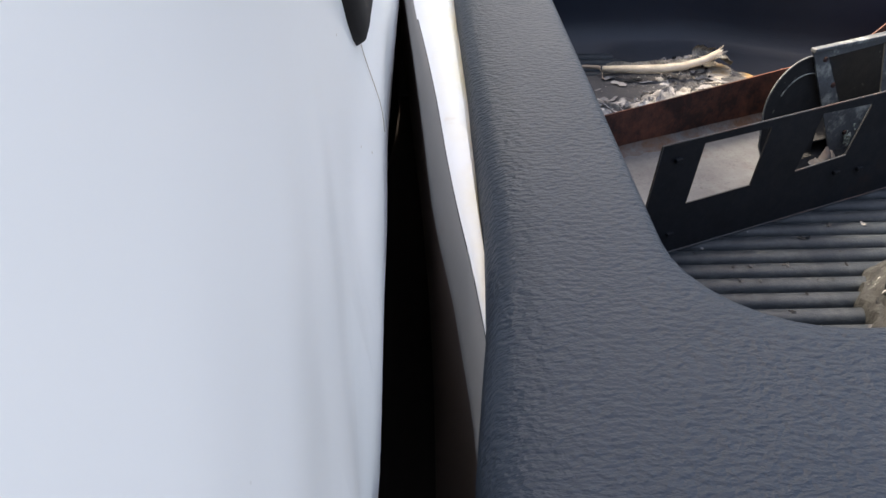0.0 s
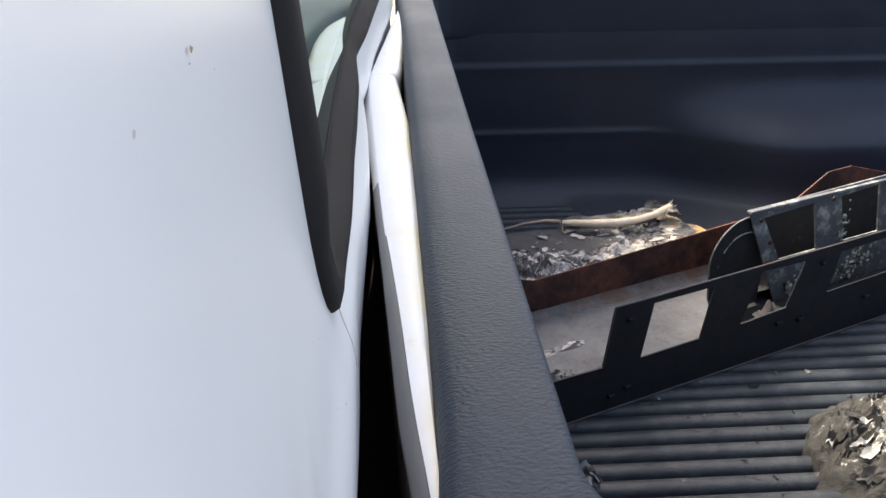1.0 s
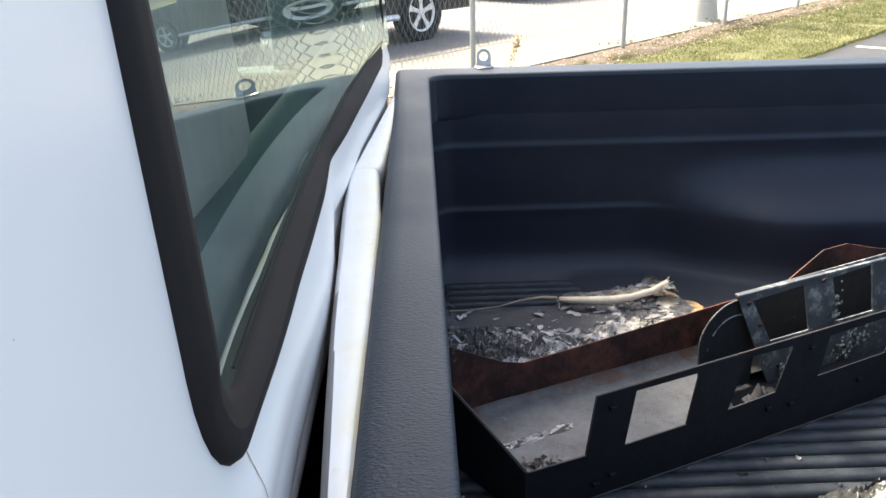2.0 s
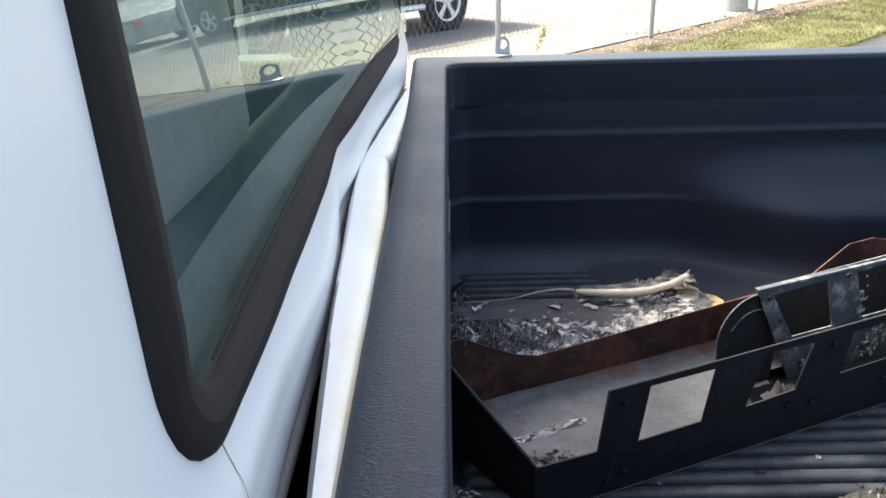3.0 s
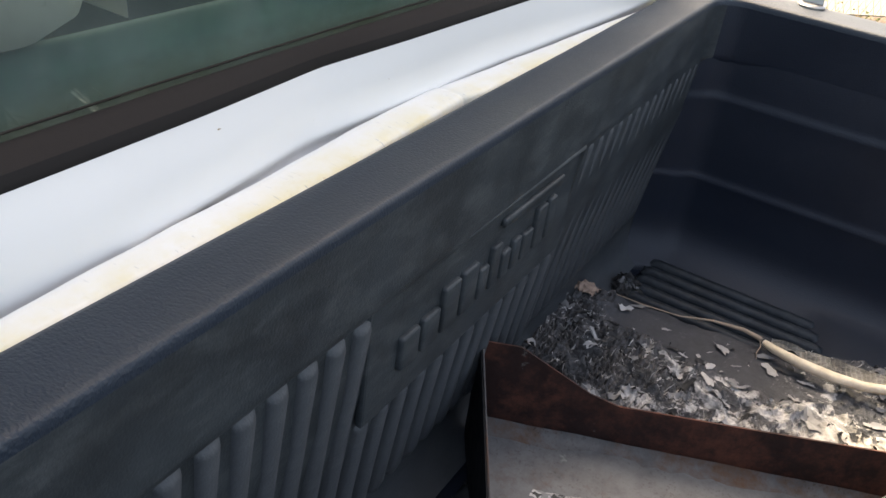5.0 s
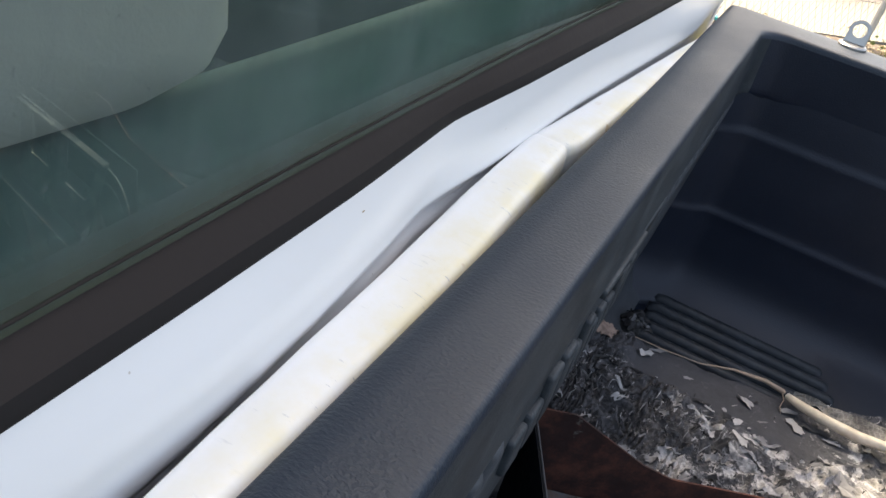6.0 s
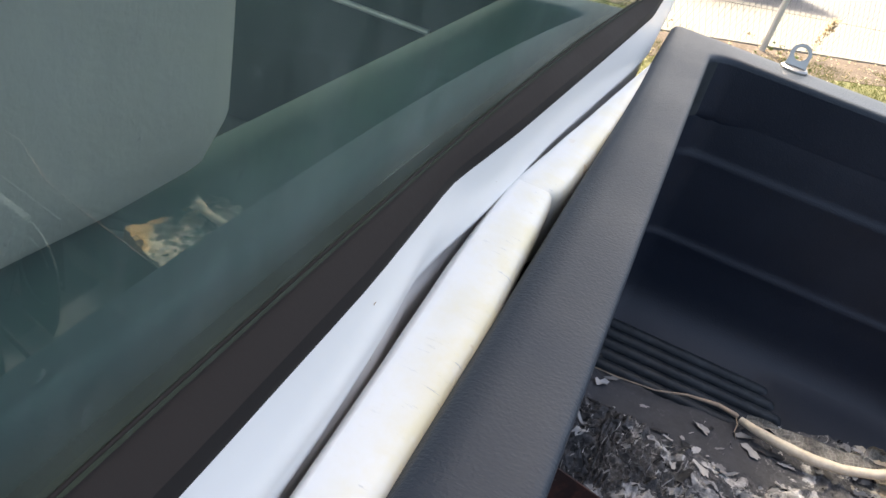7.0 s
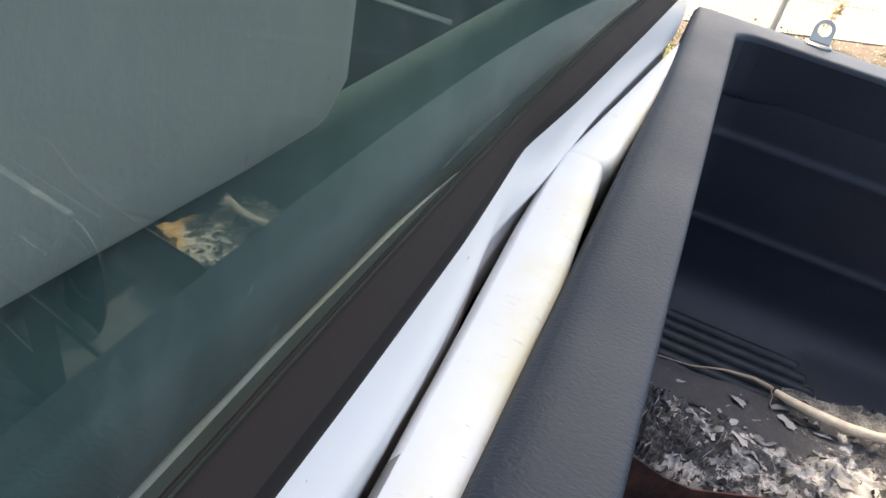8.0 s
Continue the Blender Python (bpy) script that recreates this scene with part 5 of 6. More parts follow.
bm = bmesh.new()
draped(bm, 46, on_wrinkles, 0.016, rng, 0.004)
flake_cloud(bm, 70, on_pale, 0.008, rng, 0.8, 1.0)
shreds(bm, 90, on_wrinkles, rng)
tagged(part("char_debris", bm, CHAR_FLAKES, board, "curled black and grey char", 70), kind="stuff")
bm = bmesh.new()
draped(bm, 34, on_pale, 0.024, rng, 0.007)
draped(bm, 9, on_strip, 0.011, rng, 0.002)
draped(bm, 22, on_wrinkles, 0.017, rng, 0.007)
flake_cloud(bm, 70, on_pale, 0.008, rng, 0.7, 1.0)
shreds(bm, 200, on_wrinkles, rng)
shreds(bm, 40, on_pale, rng)
tagged(part("ash_debris", bm, PALE_FLAKES, board, "white flaking ash", 70), kind="stuff")
settle(board)

# streak of ash on the housing's tray
bm = bmesh.new()
rng = random.Random(8)


def smear(r):
    t = r.random()
    return (0.113 + 0.113 * t, 1.033 + 0.055 * t + r.gauss(0, 0.004), 0.0)


for _ in range(44):
    p = smear(rng)
    n, seed, s0 = 16, rng.uniform(0, 99), rng.uniform(0.008, 0.026)
    row = []
    for i in range(n):
        t = 2 * math.pi * i / n
        jag = 0.8 + 0.7 * noise.noise((math.cos(t) * 2.5, math.sin(t) * 2.5, seed))
        u, v = s0 * jag * math.cos(t), 0.42 * s0 * jag * math.sin(t)
        row.append(bm.verts.new((p[0] + 0.90 * u - 0.44 * v, p[1] + 0.44 * u + 0.90 * v, 0.8190 + 0.0008 * noise.noise((u * 90, v * 90, seed)))))
    mid = bm.verts.new((p[0], p[1], 0.8198 + 0.0008 * rng.random()))
    for i in range(n):
        bm.faces.new((mid, row[i], row[(i + 1) % n]))
tagged(part("ash_smear", bm, PALE_FLAKES, None, "", 70), "thin streak of white ash on the grey tray", "ash", kind="stuff")

bm = bmesh.new()
SCORCHED = m_plain("scorched_paper", (0.10, 0.094, 0.083), (0.40, 0.375, 0.325), 70, (0.8, 0.95), bump=0.8, dist=0.003, fine=110)
pts = [(0.277, 1.531, 0.842), (0.295, 1.516, 0.847), (0.335, 1.502, 0.851), (0.385, 1.500, 0.852), (0.43, 1.508, 0.853), (0.475, 1.524, 0.858), (0.515, 1.545, 0.866)]
tube(bm, pts, [0.0056, 0.0072, 0.0086, 0.0088, 0.0080, 0.0074, 0.0085], 12)
sleeve = tagged(part("insulated_sleeve", bm, CABLE, smooth=60), "cream scorched cable sleeve lying on the charred board", "cable") or bpy.data.objects["insulated_sleeve"]
# The tube is capped; this dark disc stands for its shaded hole.
bm = bmesh.new()
disc_stack(bm, (0.2765, 1.5314, 0.842), (-0.76, 0.64, -0.1), [(0.0, 0.0042), (0.0012, 0.0038), (0.0013, 0.0005)], 12)
part("bore_shade", bm, SOOT_MATT, sleeve, "dark disc for the shaded hole at the tube end")
bm = bmesh.new()
rng = random.Random(5)
for k in range(9):
    a = 2 * math.pi * k / 9
    side, up = Vector((-0.46, 0.89, 0.0)), Vector((0, 0, 1))
    out = side * math.cos(a) + up * math.sin(a)
    turn = side * -math.sin(a) + up * math.cos(a)
    reach, flare = rng.uniform(0.006, 0.014), rng.uniform(0.0, 0.4)
    row = []
    for i in range(5):
        t = i / 4
        mid = Vector((0.512, 1.5435, 0.8655)) + out * (0.0080 + flare * reach * t * t) + Vector((0.86, 0.45, 0.2)) * reach * t
        w = 0.0032 * (1 - 0.75 * t)
        row.append([mid - turn * w, mid + turn * w])
    loft(bm, row)
part("frayed_end", bm, SCORCHED, sleeve, "scorched frayed end", smooth=60)
bm = bmesh.new()
tube(bm, [(-0.02, 1.487, 0.836), (0.03, 1.497, 0.838), (0.08, 1.500, 0.838), (0.14, 1.508, 0.840), (0.19, 1.530, 0.843), (0.24, 1.540, 0.844), (0.268, 1.536, 0.843), (0.272, 1.534, 0.843)],
     [0.0007, 0.0008, 0.0010, 0.0012, 0.0022, 0.0036, 0.0042, 0.0030], 8)
tube(bm, [(0.268, 1.535, 0.843), (0.274, 1.522, 0.838), (0.272, 1.508, 0.833), (0.276, 1.494, 0.831)], [0.0011, 0.0009, 0.0008, 0.0004], 5)
tagged(part("cord", bm, TWINE, smooth=60), "thin brown scorched cord along the board's edge", "cord")
bm = bmesh.new()
rows = []
for i in range(14):
    u = i / 13
    rows.append([(0.285 + 0.225 * u, 1.530 + 0.016 * v + 0.028 * u * v + 0.008 * u, 0.842 + 0.009 * noise.noise((u * 9, v * 5, 9)) + 0.005 * noise.noise((u * 22, v * 12, 9)) + 0.002 * v + 0.003 * max(0, v - 0.6) * (1 + math.sin(u * 17))) for v in np.linspace(0, 1, 9)])
loft(bm, rows)
# an upturned flap at its end and a lobe that hangs over the board
rows = []
for i in range(10):
    u = i / 9
    rows.append([(0.468 + 0.048 * u + 0.010 * v * v, 1.571 + 0.020 * u + 0.012 * math.sin(2.6 * v), 0.848 + (0.024 - 0.018 * u + 0.006 * noise.noise((u * 6, 2, 7))) * v + 0.003 * noise.noise((u * 8, v * 6, 4))) for v in np.linspace(0, 1, 7)])
loft(bm, rows)
rows = []
for i in range(10):
    u = i / 9
    rows.append([(0.500 + 0.040 * u + 0.006 * noise.noise((v * 7, 1, 2)), 1.520 + 0.062 * v * (1 - 0.45 * u) + 0.010 * u, 0.862 - 0.016 * u * u + 0.006 * math.sin(5 * v + 2 * u) + 0.004 * noise.noise((u * 7, v * 7, 5))) for v in np.linspace(0, 1, 9)])
loft(bm, rows)
tagged(part("torn_sheet", bm, m_woven(), smooth=60), "torn scorched woven sheet beside the cable sleeve", "cloth scrap")


bm = bmesh.new()
rows = []
for i in range(15):
    u = i / 14 - 0.5
    rows.append([(-0.016 + 0.036 * u * (1.1 - 0.8 * v * v) + 0.006 * noise.noise((u * 5, v * 5, 3)), 1.474 + 0.034 * v * (1.1 - 2.2 * u * u) + 0.006 * noise.noise((u * 5, v * 5, 8)),
                  0.838 + 0.012 * (1 - 3 * u * u) * (1 - 3 * v * v) + 0.007 * noise.noise((u * 5, v * 5, 1)) + 0.004 * noise.noise((u * 14, v * 14, 1))) for v in np.linspace(-0.5, 0.5, 15)])
loft(bm, rows)
tagged(part("scorched_scrap", bm, m_plain("scorched_tan", (0.12, 0.076, 0.060), (0.46, 0.34, 0.27), 60, (0.8, 0.95))), "crumpled tan scorched scrap at the board's corner", "scrap")


def ash_pile(label, centre, reach, height, count, seed, cover):
    """A low crumpled heap with torn flakes draped over it."""
    thing = holder("ash_heap", (*centre, RIB_Z), label, "ash heap", "ash heaps in the bed")

    def heap_z(x, y):
        dx, dy = (x - centre[0]) / reach[0], (y - centre[1]) / reach[1]
        r = math.hypot(dx, dy)
        v = Vector((x * 16, y * 16, seed))
        v = v + Vector((noise.noise(v), noise.noise(v + Vector((9, 0, 0))), 0)) * 0.7
        crumple = 0.6 * ridged(v) + 0.55 * ridged(v * 2.3) + 0.42 * ridged(v * 5.1) + 0.26 * ridged(v * 10)
        return max(FLOOR_Z - 0.006, RIB_Z - 0.010 + height * (1 - r * r) * 0.9 + height * crumple * max(0.0, 1.15 - r))

    bm = bmesh.new()
    m, k = 60, 170
    rows = []
    for i in range(m):
        r = (i + 0.03) / (m - 1)
        row = []
        for j in range(k):
            a = 2 * math.pi * j / k
            out = 1 + 0.25 * noise.noise((math.cos(a) * 1.6, math.sin(a) * 1.6, seed)) + 0.10 * noise.noise((math.cos(a) * 6, math.sin(a) * 6, seed))
            x, y = centre[0] + reach[0] * r * out * math.cos(a), centre[1] + reach[1] * r * out * math.sin(a)
            row.append((x, y, heap_z(x, y) if i < m - 1 else FLOOR_Z - 0.006))
        rows.append(row)
    loft(bm, rows, closed_v=True)
    part("mound", bm, m_heap("burnt_paper", centre[0], centre[1], max(reach)), thing, smooth=70)
    r0 = random.Random(seed)

    def place(r):
        a, d = r.uniform(0, 6.28), math.sqrt(r.random()) * 0.84
        return (centre[0] + reach[0] * d * math.cos(a), centre[1] + reach[1] * d * math.sin(a), 0.0)

    bm = bmesh.new()
    draped(bm, count, place, 0.014 + 0.07 * max(reach) ** 1.0, r0, 0.012, heap_z)

    def scrap(r):
        x, y, _z = place(r)
        return (x, y, heap_z(x, y) + 0.002)

    flake_cloud(bm, count, scrap, 0.008, r0, 0.8, 1.0)
    tagged(part("ash_cover", bm, cover, thing, "", 70), kind="stuff")
    settle(thing)


ash_pile("heap of black and white burnt paper ash on the ribbed floor", (0.635, 0.78), (0.158, 0.138), 0.052, 18, 21, MIXED_FLAKES)
ash_pile("small grey ash heap in the bed's front corner", (0.02, 0.88), (0.05, 0.06), 0.016, 34, 22, FLAKES)
ash_pile("small clump of pale ash on the ribbed floor", (0.165, 0.775), (0.022, 0.028), 0.016, 14, 23, MIXED_FLAKES)
ash_pile("little black burnt crumbs on the liner floor", (0.02, 1.60), (0.03, 0.03), 0.010, 22, 24, CHAR_FLAKES)

# specks of ash along the ribs
bm = bmesh.new()
rng = random.Random(41)


def on_rib(r):
    k = round(r.gauss(-3, 5))
    return (r.uniform(0.05, 0.95), 0.830 + 0.0343 * k + r.gauss(0, 0.003), RIB_Z + 0.0012)


flake_cloud(bm, 150, on_rib, 0.0055, rng, 0.2, 0.3)
flake_cloud(bm, 18, lambda r: tray_at(r.uniform(0.0, 0.9), -0.006 - abs(r.gauss(0, 0.006)), RIB_Z + 0.001), 0.005, rng, 0.3, 0.3)
flake_cloud(bm, 90, lambda r: (0.64 + r.gauss(0, 0.16), 0.830 + 0.0343 * round(r.gauss(-1, 3)), RIB_Z + 0.0012), 0.010, rng, 0.3, 0.4)
tagged(part("ash_speck", bm, CHAR_FLAKES), "fine grey ash specks scattered on the ribbed liner floor", "ash", kind="stuff")

# tie-down ring on the far rail
tie = holder("tie_down_ring", (0.132, 1.825, 1.30), "bright steel tie-down ring on the bed rail", "tie-down ring")
bm = bmesh.new()
disc_stack(bm, (0.132, 1.828, 1.3007), (0, 0, 1), [(0.0, 0.0225), (0.003, 0.0225), (0.0055, 0.020), (0.006, 0.002)], 28)
part("base_plate", bm, CHROME, tie, smooth=40)
bm = bmesh.new()
eye = [(0.0165 * math.cos(t), 0.0225 + 0.0165 * math.sin(t)) for t in np.linspace(radians(-12), radians(192), 22)] + [(-0.0164, 0.007), (-0.018, 0.0), (0.018, 0.0), (0.0164, 0.007)]
hole = [(0.0107 * math.cos(t), 0.0225 + 0.0107 * math.sin(t)) for t in np.linspace(0, 2 * math.pi, 25)[:-1]]
slab_poly(bm, eye, 0.009, Matrix.Translation((0.132, 1.826, 1.305)) @ Matrix.Rotation(radians(-14), 4, "X") @ Matrix(((1, 0, 0, 0), (0, 0, 1, 0), (0, 1, 0, 0), (0, 0, 0, 1))), (hole,))
bmesh.ops.bevel(bm, geom=[e for e in bm.edges if len(e.link_faces) == 2 and e.calc_face_angle(0) > 1.2], offset=0.0022, segments=2, affect="EDGES")
part("eye", bm, CHROME, tie, smooth=60)
settle(tie)

# ---- chain-link fence ----
fence = holder("chain_link_fence", at_fence(0, 0), "galvanised chain-link fence with round posts along a pavement", "fence")
fence.rotation_euler = (0, 0, 0)
for i in range(-4, 12):
    bm = bmesh.new()
    tube(bm, [at_fence(3.05 * i, 0, 0.0), at_fence(3.05 * i, 0, 1.85)], 0.03, 12)
    part("post", bm, ZINC, fence, smooth=40)
bm = bmesh.new()
tube(bm, [at_fence(-12.2, 0, 1.83), at_fence(33.5, 0, 1.83)], 0.02, 8)
part("top_rail", bm, ZINC, fence, smooth=40)
# woven wire: zigzag strands close by
bm = bmesh.new()
pitch, height = 0.075, 1.80
hw = 0.0024
count = int((16.0 + 5.0) / pitch)
rowsn = int(height / pitch)
for c in range(count):
    s = -5.0 + c * pitch
    prev = None
    for r in range(rowsn + 1):
        p = at_fence(s + (pitch * 0.5 if r % 2 else 0.0), 0.03 + (0.004 if r % 2 else -0.004), 0.06 + r * pitch * 0.97)
        q = at_fence(s + (-pitch * 0.5 if r % 2 else 0.0), 0.03 + (-0.004 if r % 2 else 0.004), 0.06 + r * pitch * 0.97)
        if prev is not None:
            for a, b in ((prev[0], p), (prev[1], q)):
                d = (b - a).normalized()
                n1 = AWAY.cross(d).normalized() * hw
                n2 = AWAY * hw
                va = [bm.verts.new(a + k) for k in (n1, n2, -n1)]
                vb = [bm.verts.new(b + k) for k in (n1, n2, -n1)]
                for j in range(3):
                    bm.faces.new((va[j], va[(j + 1) % 3], vb[(j + 1) % 3], vb[j]))
        prev = (p, q)
tagged(part("wire_mesh", bm, WIRE, fence, "woven diamond wire mesh"), kind="stuff")
settle(fence)

# ---- vehicles on the road ----


def vehicle(name, label, place, heading, size, paint, lift, low, rims=None):
    """A car from a lofted body with wheels; place is the middle of its near rear wheel's footprint, heading a unit vector along it."""
    L, Wd, H = size
    thing = holder(name, place, label, "car")
    h = Vector(heading)
    s = Vector(AWAY)
    rear = 0.22 * L

    def at(x, y, z):
        return Vector(place) + h * x + s * y + Vector((0, 0, z))

    bm = bmesh.new()
    prof = [(-rear, lift + 0.15), (-rear - 0.02, lift + 0.45), (-rear + 0.03, 0.62 * H), (-rear + 0.15 * L * low, 0.66 * H), (0.30 * L - rear * low, 0.97 * H), (0.52 * L, 0.97 * H), (0.66 * L - rear, 0.65 * H),
            (L - rear - 0.25, 0.60 * H), (L - rear - 0.02, 0.50 * H), (L - rear, lift + 0.12)]
    top = [at(x, 0, z) for x, z in prof]
    rows = []
    for y, k in ((0.0, 0.06), (0.05, 0.0), (Wd * 0.5, -0.01), (Wd - 0.05, 0.0), (Wd, 0.06)):
        rows.append([at(x * (1 - 0.01 * k) + (0.06 * k), y + (0.12 * max(0, (z - 0.62 * H) / H) if y < Wd / 2 else -0.12 * max(0, (z - 0.62 * H) / H)), z - k * 0.4 * (1 if z > lift + 0.2 else 0)) for x, z in prof])
    g = loft(bm, rows)
    cap(bm, g[0])
    cap(bm, g[-1][::-1])
    under = [[at(-rear, y, lift + 0.15), at(L - rear, y, lift + 0.12)] for y in (0, Wd)]
    loft(bm, under)
    part("body", bm, paint, thing, smooth=35)
    for y, t in ((-0.004, -1), (Wd + 0.004, 1)):
        bm = bmesh.new()
        ins = 0.12 * 0.2
        pts = [at(0.10 * L - rear * 0.4, y - t * ins, 0.68 * H), at(0.60 * L - rear, y - t * ins, 0.68 * H), at(0.50 * L, y - t * 0.04 - t * ins, 0.92 * H), at(0.34 * L - rear * low, y - t * 0.04 - t * ins, 0.92 * H)]
        bm.faces.new([bm.verts.new(p) for p in pts])
        part("side_window", bm, CAR_GLASS, thing)
        bm = bmesh.new()
        tube(bm, [at(0.48, y + t * 0.02, lift + 0.13), at(0.58 * L - 0.48, y + t * 0.02, lift + 0.13)], 0.045, 8)
        part("running_board", bm, ALLOY if low < 0.5 else DARK, thing, smooth=40)
    for y, t in ((0.08, -1), (Wd - 0.08, 1)):
        for x in (0.0, 0.58 * L):
            r = 0.41 if low < 0.5 else 0.32
            add_wheel(thing, at(x, y, r), s * t, r, 0.24, rims if x else None)
            # A flat dark disc on the body stands for the shaded wheel opening.
            bm = bmesh.new()
            disc_stack(bm, at(x, y + t * 0.081, r), s * t, [(0.0, r * 1.14), (0.004, r * 1.14), (0.005, r * 0.9)], 32)
            part("wheel_arch", bm, DARK, thing)
    for y in (0.05, Wd - 0.25):
        bm = bmesh.new()
        box(bm, (-rear - 0.03, y, 0.46 * H), (-rear + 0.05, y + 0.20, 0.58 * H), 0.02, Matrix(((h.x, s.x, 0, place[0]), (h.y, s.y, 0, place[1]), (0, 0, 1, place[2]), (0, 0, 0, 1))))
        part("tail_lamp", bm, LAMP_RED, thing)
    settle(thing)


near_wheel = at_fence(2.25, 2.95, 0.012)
vehicle("parked_pickup", "dark pickup with bright running board and alloy wheels on the road", tuple(near_wheel - ALONG * 0.0), tuple(-ALONG), (5.7, 1.9, 1.85), CAR_DARK, 0.25, 0.3, WIRE)
vehicle("silver_sedan", "silver sedan with red tail lamps on the road", tuple(at_fence(15.2, 5.0, 0.012)), tuple(ALONG), (4.6, 1.75, 1.42), CAR_SILVER, 0.10, 0.9)
vehicle("parked_pickup", "dark pickup with silver running board farther along the road", tuple(at_fence(8.9, 5.5, 0.012)), tuple(ALONG), (5.5, 1.9, 1.85), CAR_DARK, 0.25, 0.3)

# utility pole with a flared concrete foot
pole = holder("utility_pole", at_fence(6.4, 0.5), "pale concrete street lamp pole with a flared grey foot", "lamp pole")
bm = bmesh.new()
disc_stack(bm, at_fence(6.4, 0.5, 0.0), (0, 0, 1), [(0.0, 0.24), (0.05, 0.24), (0.52, 0.165), (0.56, 0.17), (0.60, 0.15)], 12)
part("foot", bm, m_plain("grey_casting", (0.33, 0.33, 0.32), (0.42, 0.42, 0.40), 8), pole, smooth=30)
bm = bmesh.new()
tube(bm, [at_fence(6.4, 0.5, 0.58), at_fence(6.4, 0.5, 8.0)], [0.13, 0.08], 16)
part("shaft", bm, CONCRETE, pole, smooth=40)
settle(pole)

# ---- grass, weeds and litter ----
rng = random.Random(31)


def blades(bm, count, s_rng, m_rng, h_rng, spread):
    for _ in range(count):
        p = at_fence(rng.uniform(*s_rng), rng.uniform(*m_rng), 0.025)
        a = rng.uniform(0, 6.28)
        d = Vector((math.cos(a), math.sin(a), 0))
        hgt = rng.uniform(*h_rng)
        w = 0.003 + 0.03 * hgt
        tip = p + d.orthogonal().normalized() * 0 + Vector((rng.uniform(-1, 1) * spread, rng.uniform(-1, 1) * spread, hgt))
        bm.faces.new([bm.verts.new(p - d * w), bm.verts.new(p + d * w), bm.verts.new(tip)])


bm = bmesh.new()
blades(bm, 60000, (-4, 12), (-2.25, -0.42), (0.012, 0.045), 0.045)
for _ in range(70):
    s, m = rng.uniform(-4, 12), rng.uniform(-0.52, -0.22)
    blades(bm, 110, (s - 0.22, s + 0.22), (m - 0.10, m + 0.07), (0.012, 0.05), 0.045)
tagged(part("grass", bm, BLADE), "short dry yellow-green grass blades", "grass", kind="stuff")
bm = bmesh.new()
for _ in range(46):
    c = at_fence(rng.uniform(-3, 12), rng.gauss(-0.02, 0.16), 0.03)
    flake_cloud(bm, rng.randint(8, 40), lambda r: c + Vector((r.gauss(0, 0.09), r.gauss(0, 0.09), abs(r.gauss(0.0, 0.035)))), 0.034, rng)
tagged(part("weeds", bm, LEAF), "low green and brown weeds at the fence foot", "weeds", kind="stuff")
bm = bmesh.new()
flake_cloud(bm, 1400, lambda r: at_fence(r.uniform(-4, 12), r.uniform(-0.75, 0.12), 0.045), 0.03, rng, 0.4)
tagged(part("leaf_litter", bm, STRAW), "dry leaf scraps on the soil", "leaf litter", kind="stuff")
bm = bmesh.new()
for k in range(34):
    z = 0.13 + 0.0095 * k
    flake_cloud(bm, 3 if k < 16 else 9, lambda r: at_fence(0.60 + 0.0042 * k + r.gauss(0, 0.010 if k < 16 else 0.026), -0.03 + r.gauss(0, 0.02), z), 0.03, rng, 0.9)
tagged(part("dry_weed", bm, STRAW), "tan dry plant stalk caught in the wire", "dry plant")
bm = bmesh.new()
box(bm, (-0.03, -0.02, 0), (0.03, 0.02, 0.03), 0.006, Matrix.Translation(at_fence(-1.62, 0.1, 0.05)) @ pose(0, 0, 0, 20, 10, 30))
tagged(part("plastic_scrap", bm, CYAN), "small bright cyan plastic scrap by the fence", "litter")
bm = bmesh.new()
flake_cloud(bm, 10, lambda r: at_fence(0.75, -1.6, 0.05) + Vector((r.gauss(0, 0.025), r.gauss(0, 0.025), 0.01)), 0.075, rng)
tagged(part("dark_scrap", bm, DARK), "small crumpled dark scrap on the grass", "litter")

# ---- ribs of the liner ----


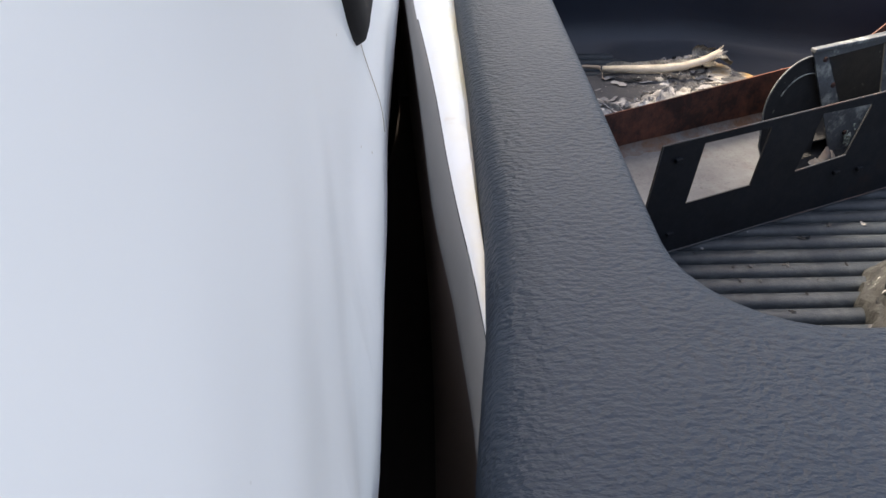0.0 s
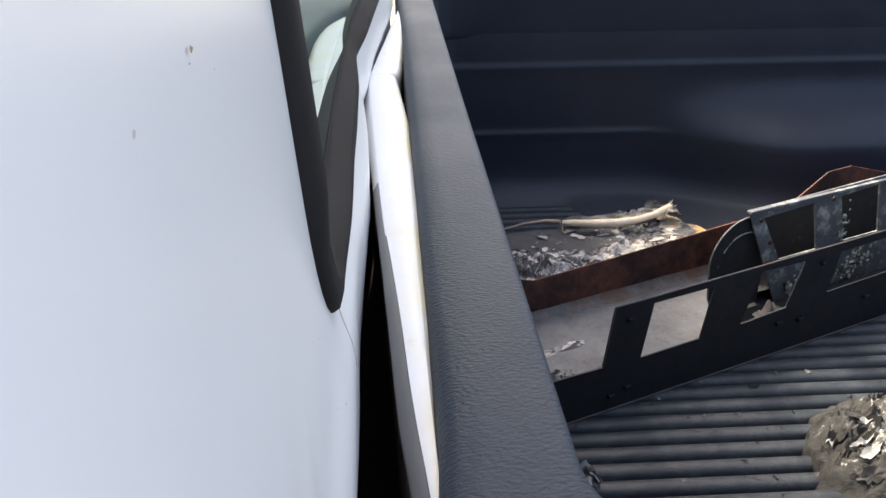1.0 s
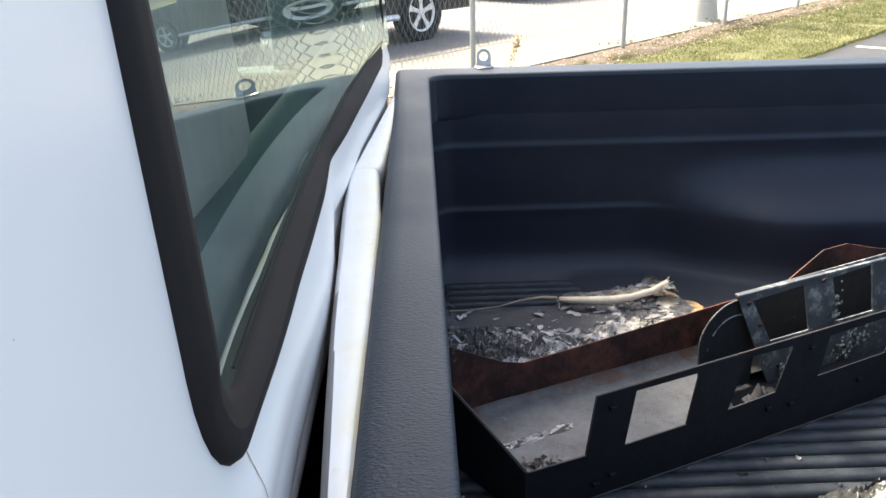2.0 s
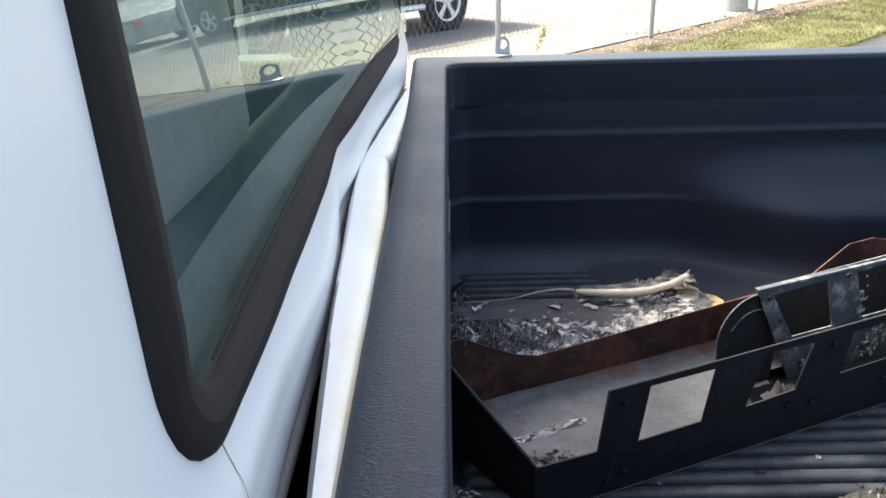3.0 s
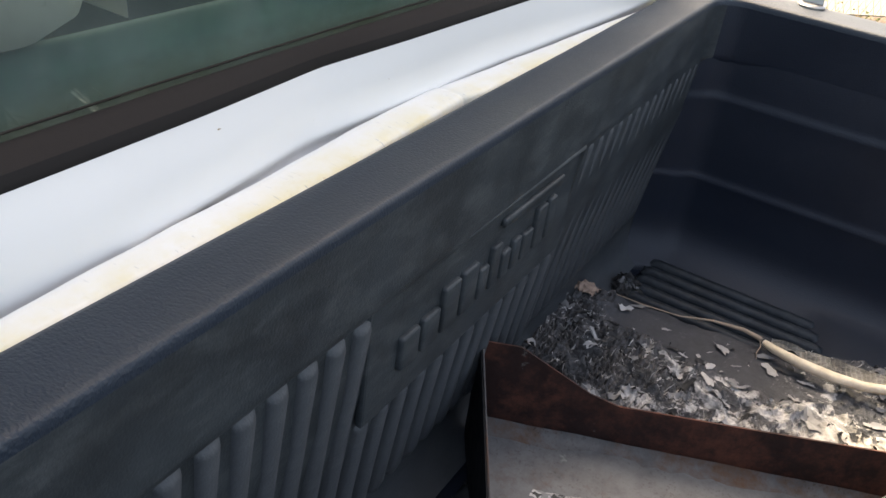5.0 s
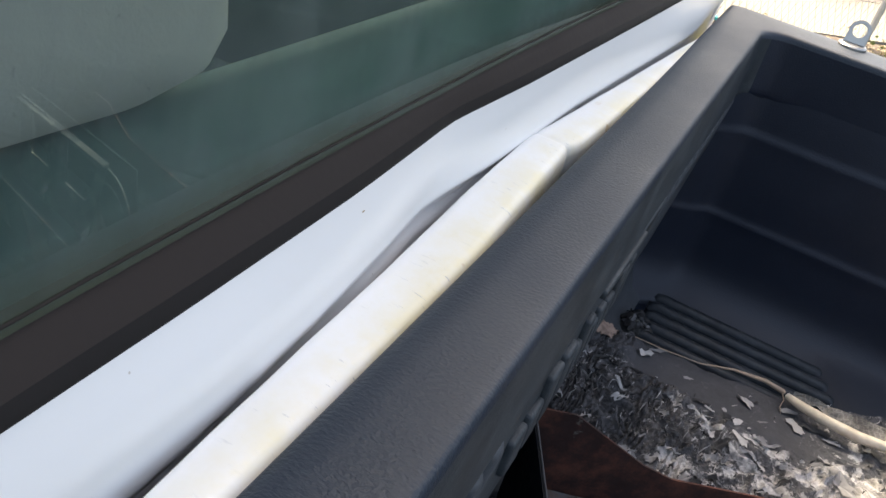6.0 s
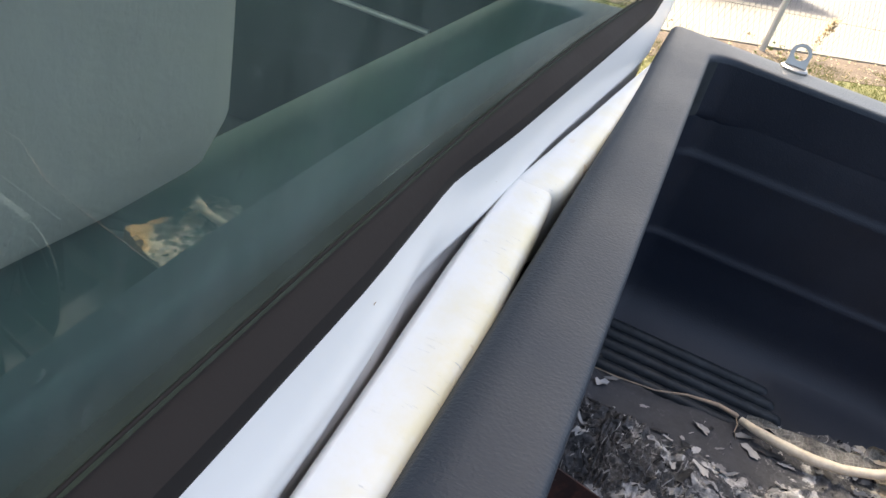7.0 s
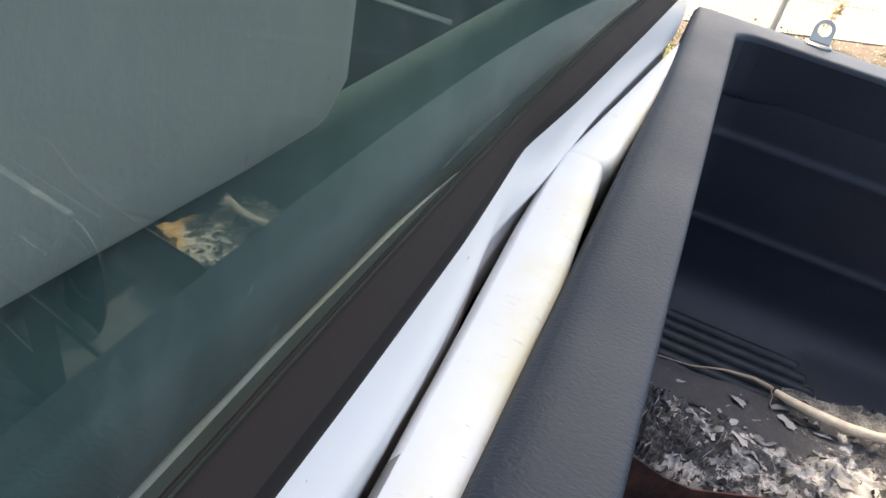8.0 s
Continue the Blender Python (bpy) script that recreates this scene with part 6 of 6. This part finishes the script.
def rib_mesh(name, length, up, slim=1.0):
    """A rounded rib lying along x, or standing along z."""
    bm = bmesh.new()
    prof = [(-0.0146, -0.012), (-0.0136, 0.001), (-0.0116, 0.0072), (-0.0075, 0.0108), (0.0, 0.0120), (0.0075, 0.0108), (0.0116, 0.0072), (0.0136, 0.001), (0.0146, -0.012)]
    prof = [(y * (0.88 if up else slim), z) for y, z in prof]
    rows = []
    tip = 0.010 if up else 0.014
    for x, k in ((0.0, -0.3), (0.008, 0.75), (0.02, 1.0), (length - tip, 1.0), (length - tip * 0.4, 0.75), (length, -0.3)):
        rows.append([(x, y, z * k) if not up else (z * k * (0.95 if z > 0 else 1.0), y * 0.98, x) for y, z in prof])
    loft(bm, rows)
    bmesh.ops.recalc_face_normals(bm, faces=bm.faces)
    return finish(name, bm, LINER_DUSTY_LIT if up else LINER_RIB, 60)


long_rib = rib_mesh("floor_rib", 1.86, False)
short_rib = rib_mesh("short_rib", 0.33, False, 0.74)
back = liner.matrix_basis.inverted()
PITCH = 0.0343
for k in range(-16, 27):
    y = 0.830 + PITCH * k
    short = y > 1.575 or y < 0.35
    ob = new("floor_rib", short_rib if short else long_rib)
    ob.parent = liner
    ob.matrix_basis = back @ Matrix.Translation((0.02, y, FLOOR_Z)) @ (Matrix.Diagonal(((0.378 - 0.36 * abs(y - 1.57)) / 0.33, 1, 1, 1)) if short else Matrix())
tall = rib_mesh("wall_rib", 0.33, True)
low = rib_mesh("wall_rib_low", 0.18, True)
for k in range(44):
    y = 0.225 + PITCH * k
    if y > 1.70:
        break
    mid = 0.775 < y < 1.235
    ob = new("wall_rib", low if mid else tall)
    ob.parent = liner
    lean = math.degrees(math.atan2(0.040, 0.36))
    ob.matrix_basis = back @ Matrix.Translation((bulk_x(0.87) + (-0.005 if y > 1.23 else 0.0), y, 0.865 + (0.007 if y > 1.23 else 0.0))) @ pose(0, 0, 0, 0, lean, 0)
for ob in list(liner.children):
    if not ob.name.startswith(("floor_rib", "wall_rib")):
        ob.matrix_basis = back @ ob.matrix_basis
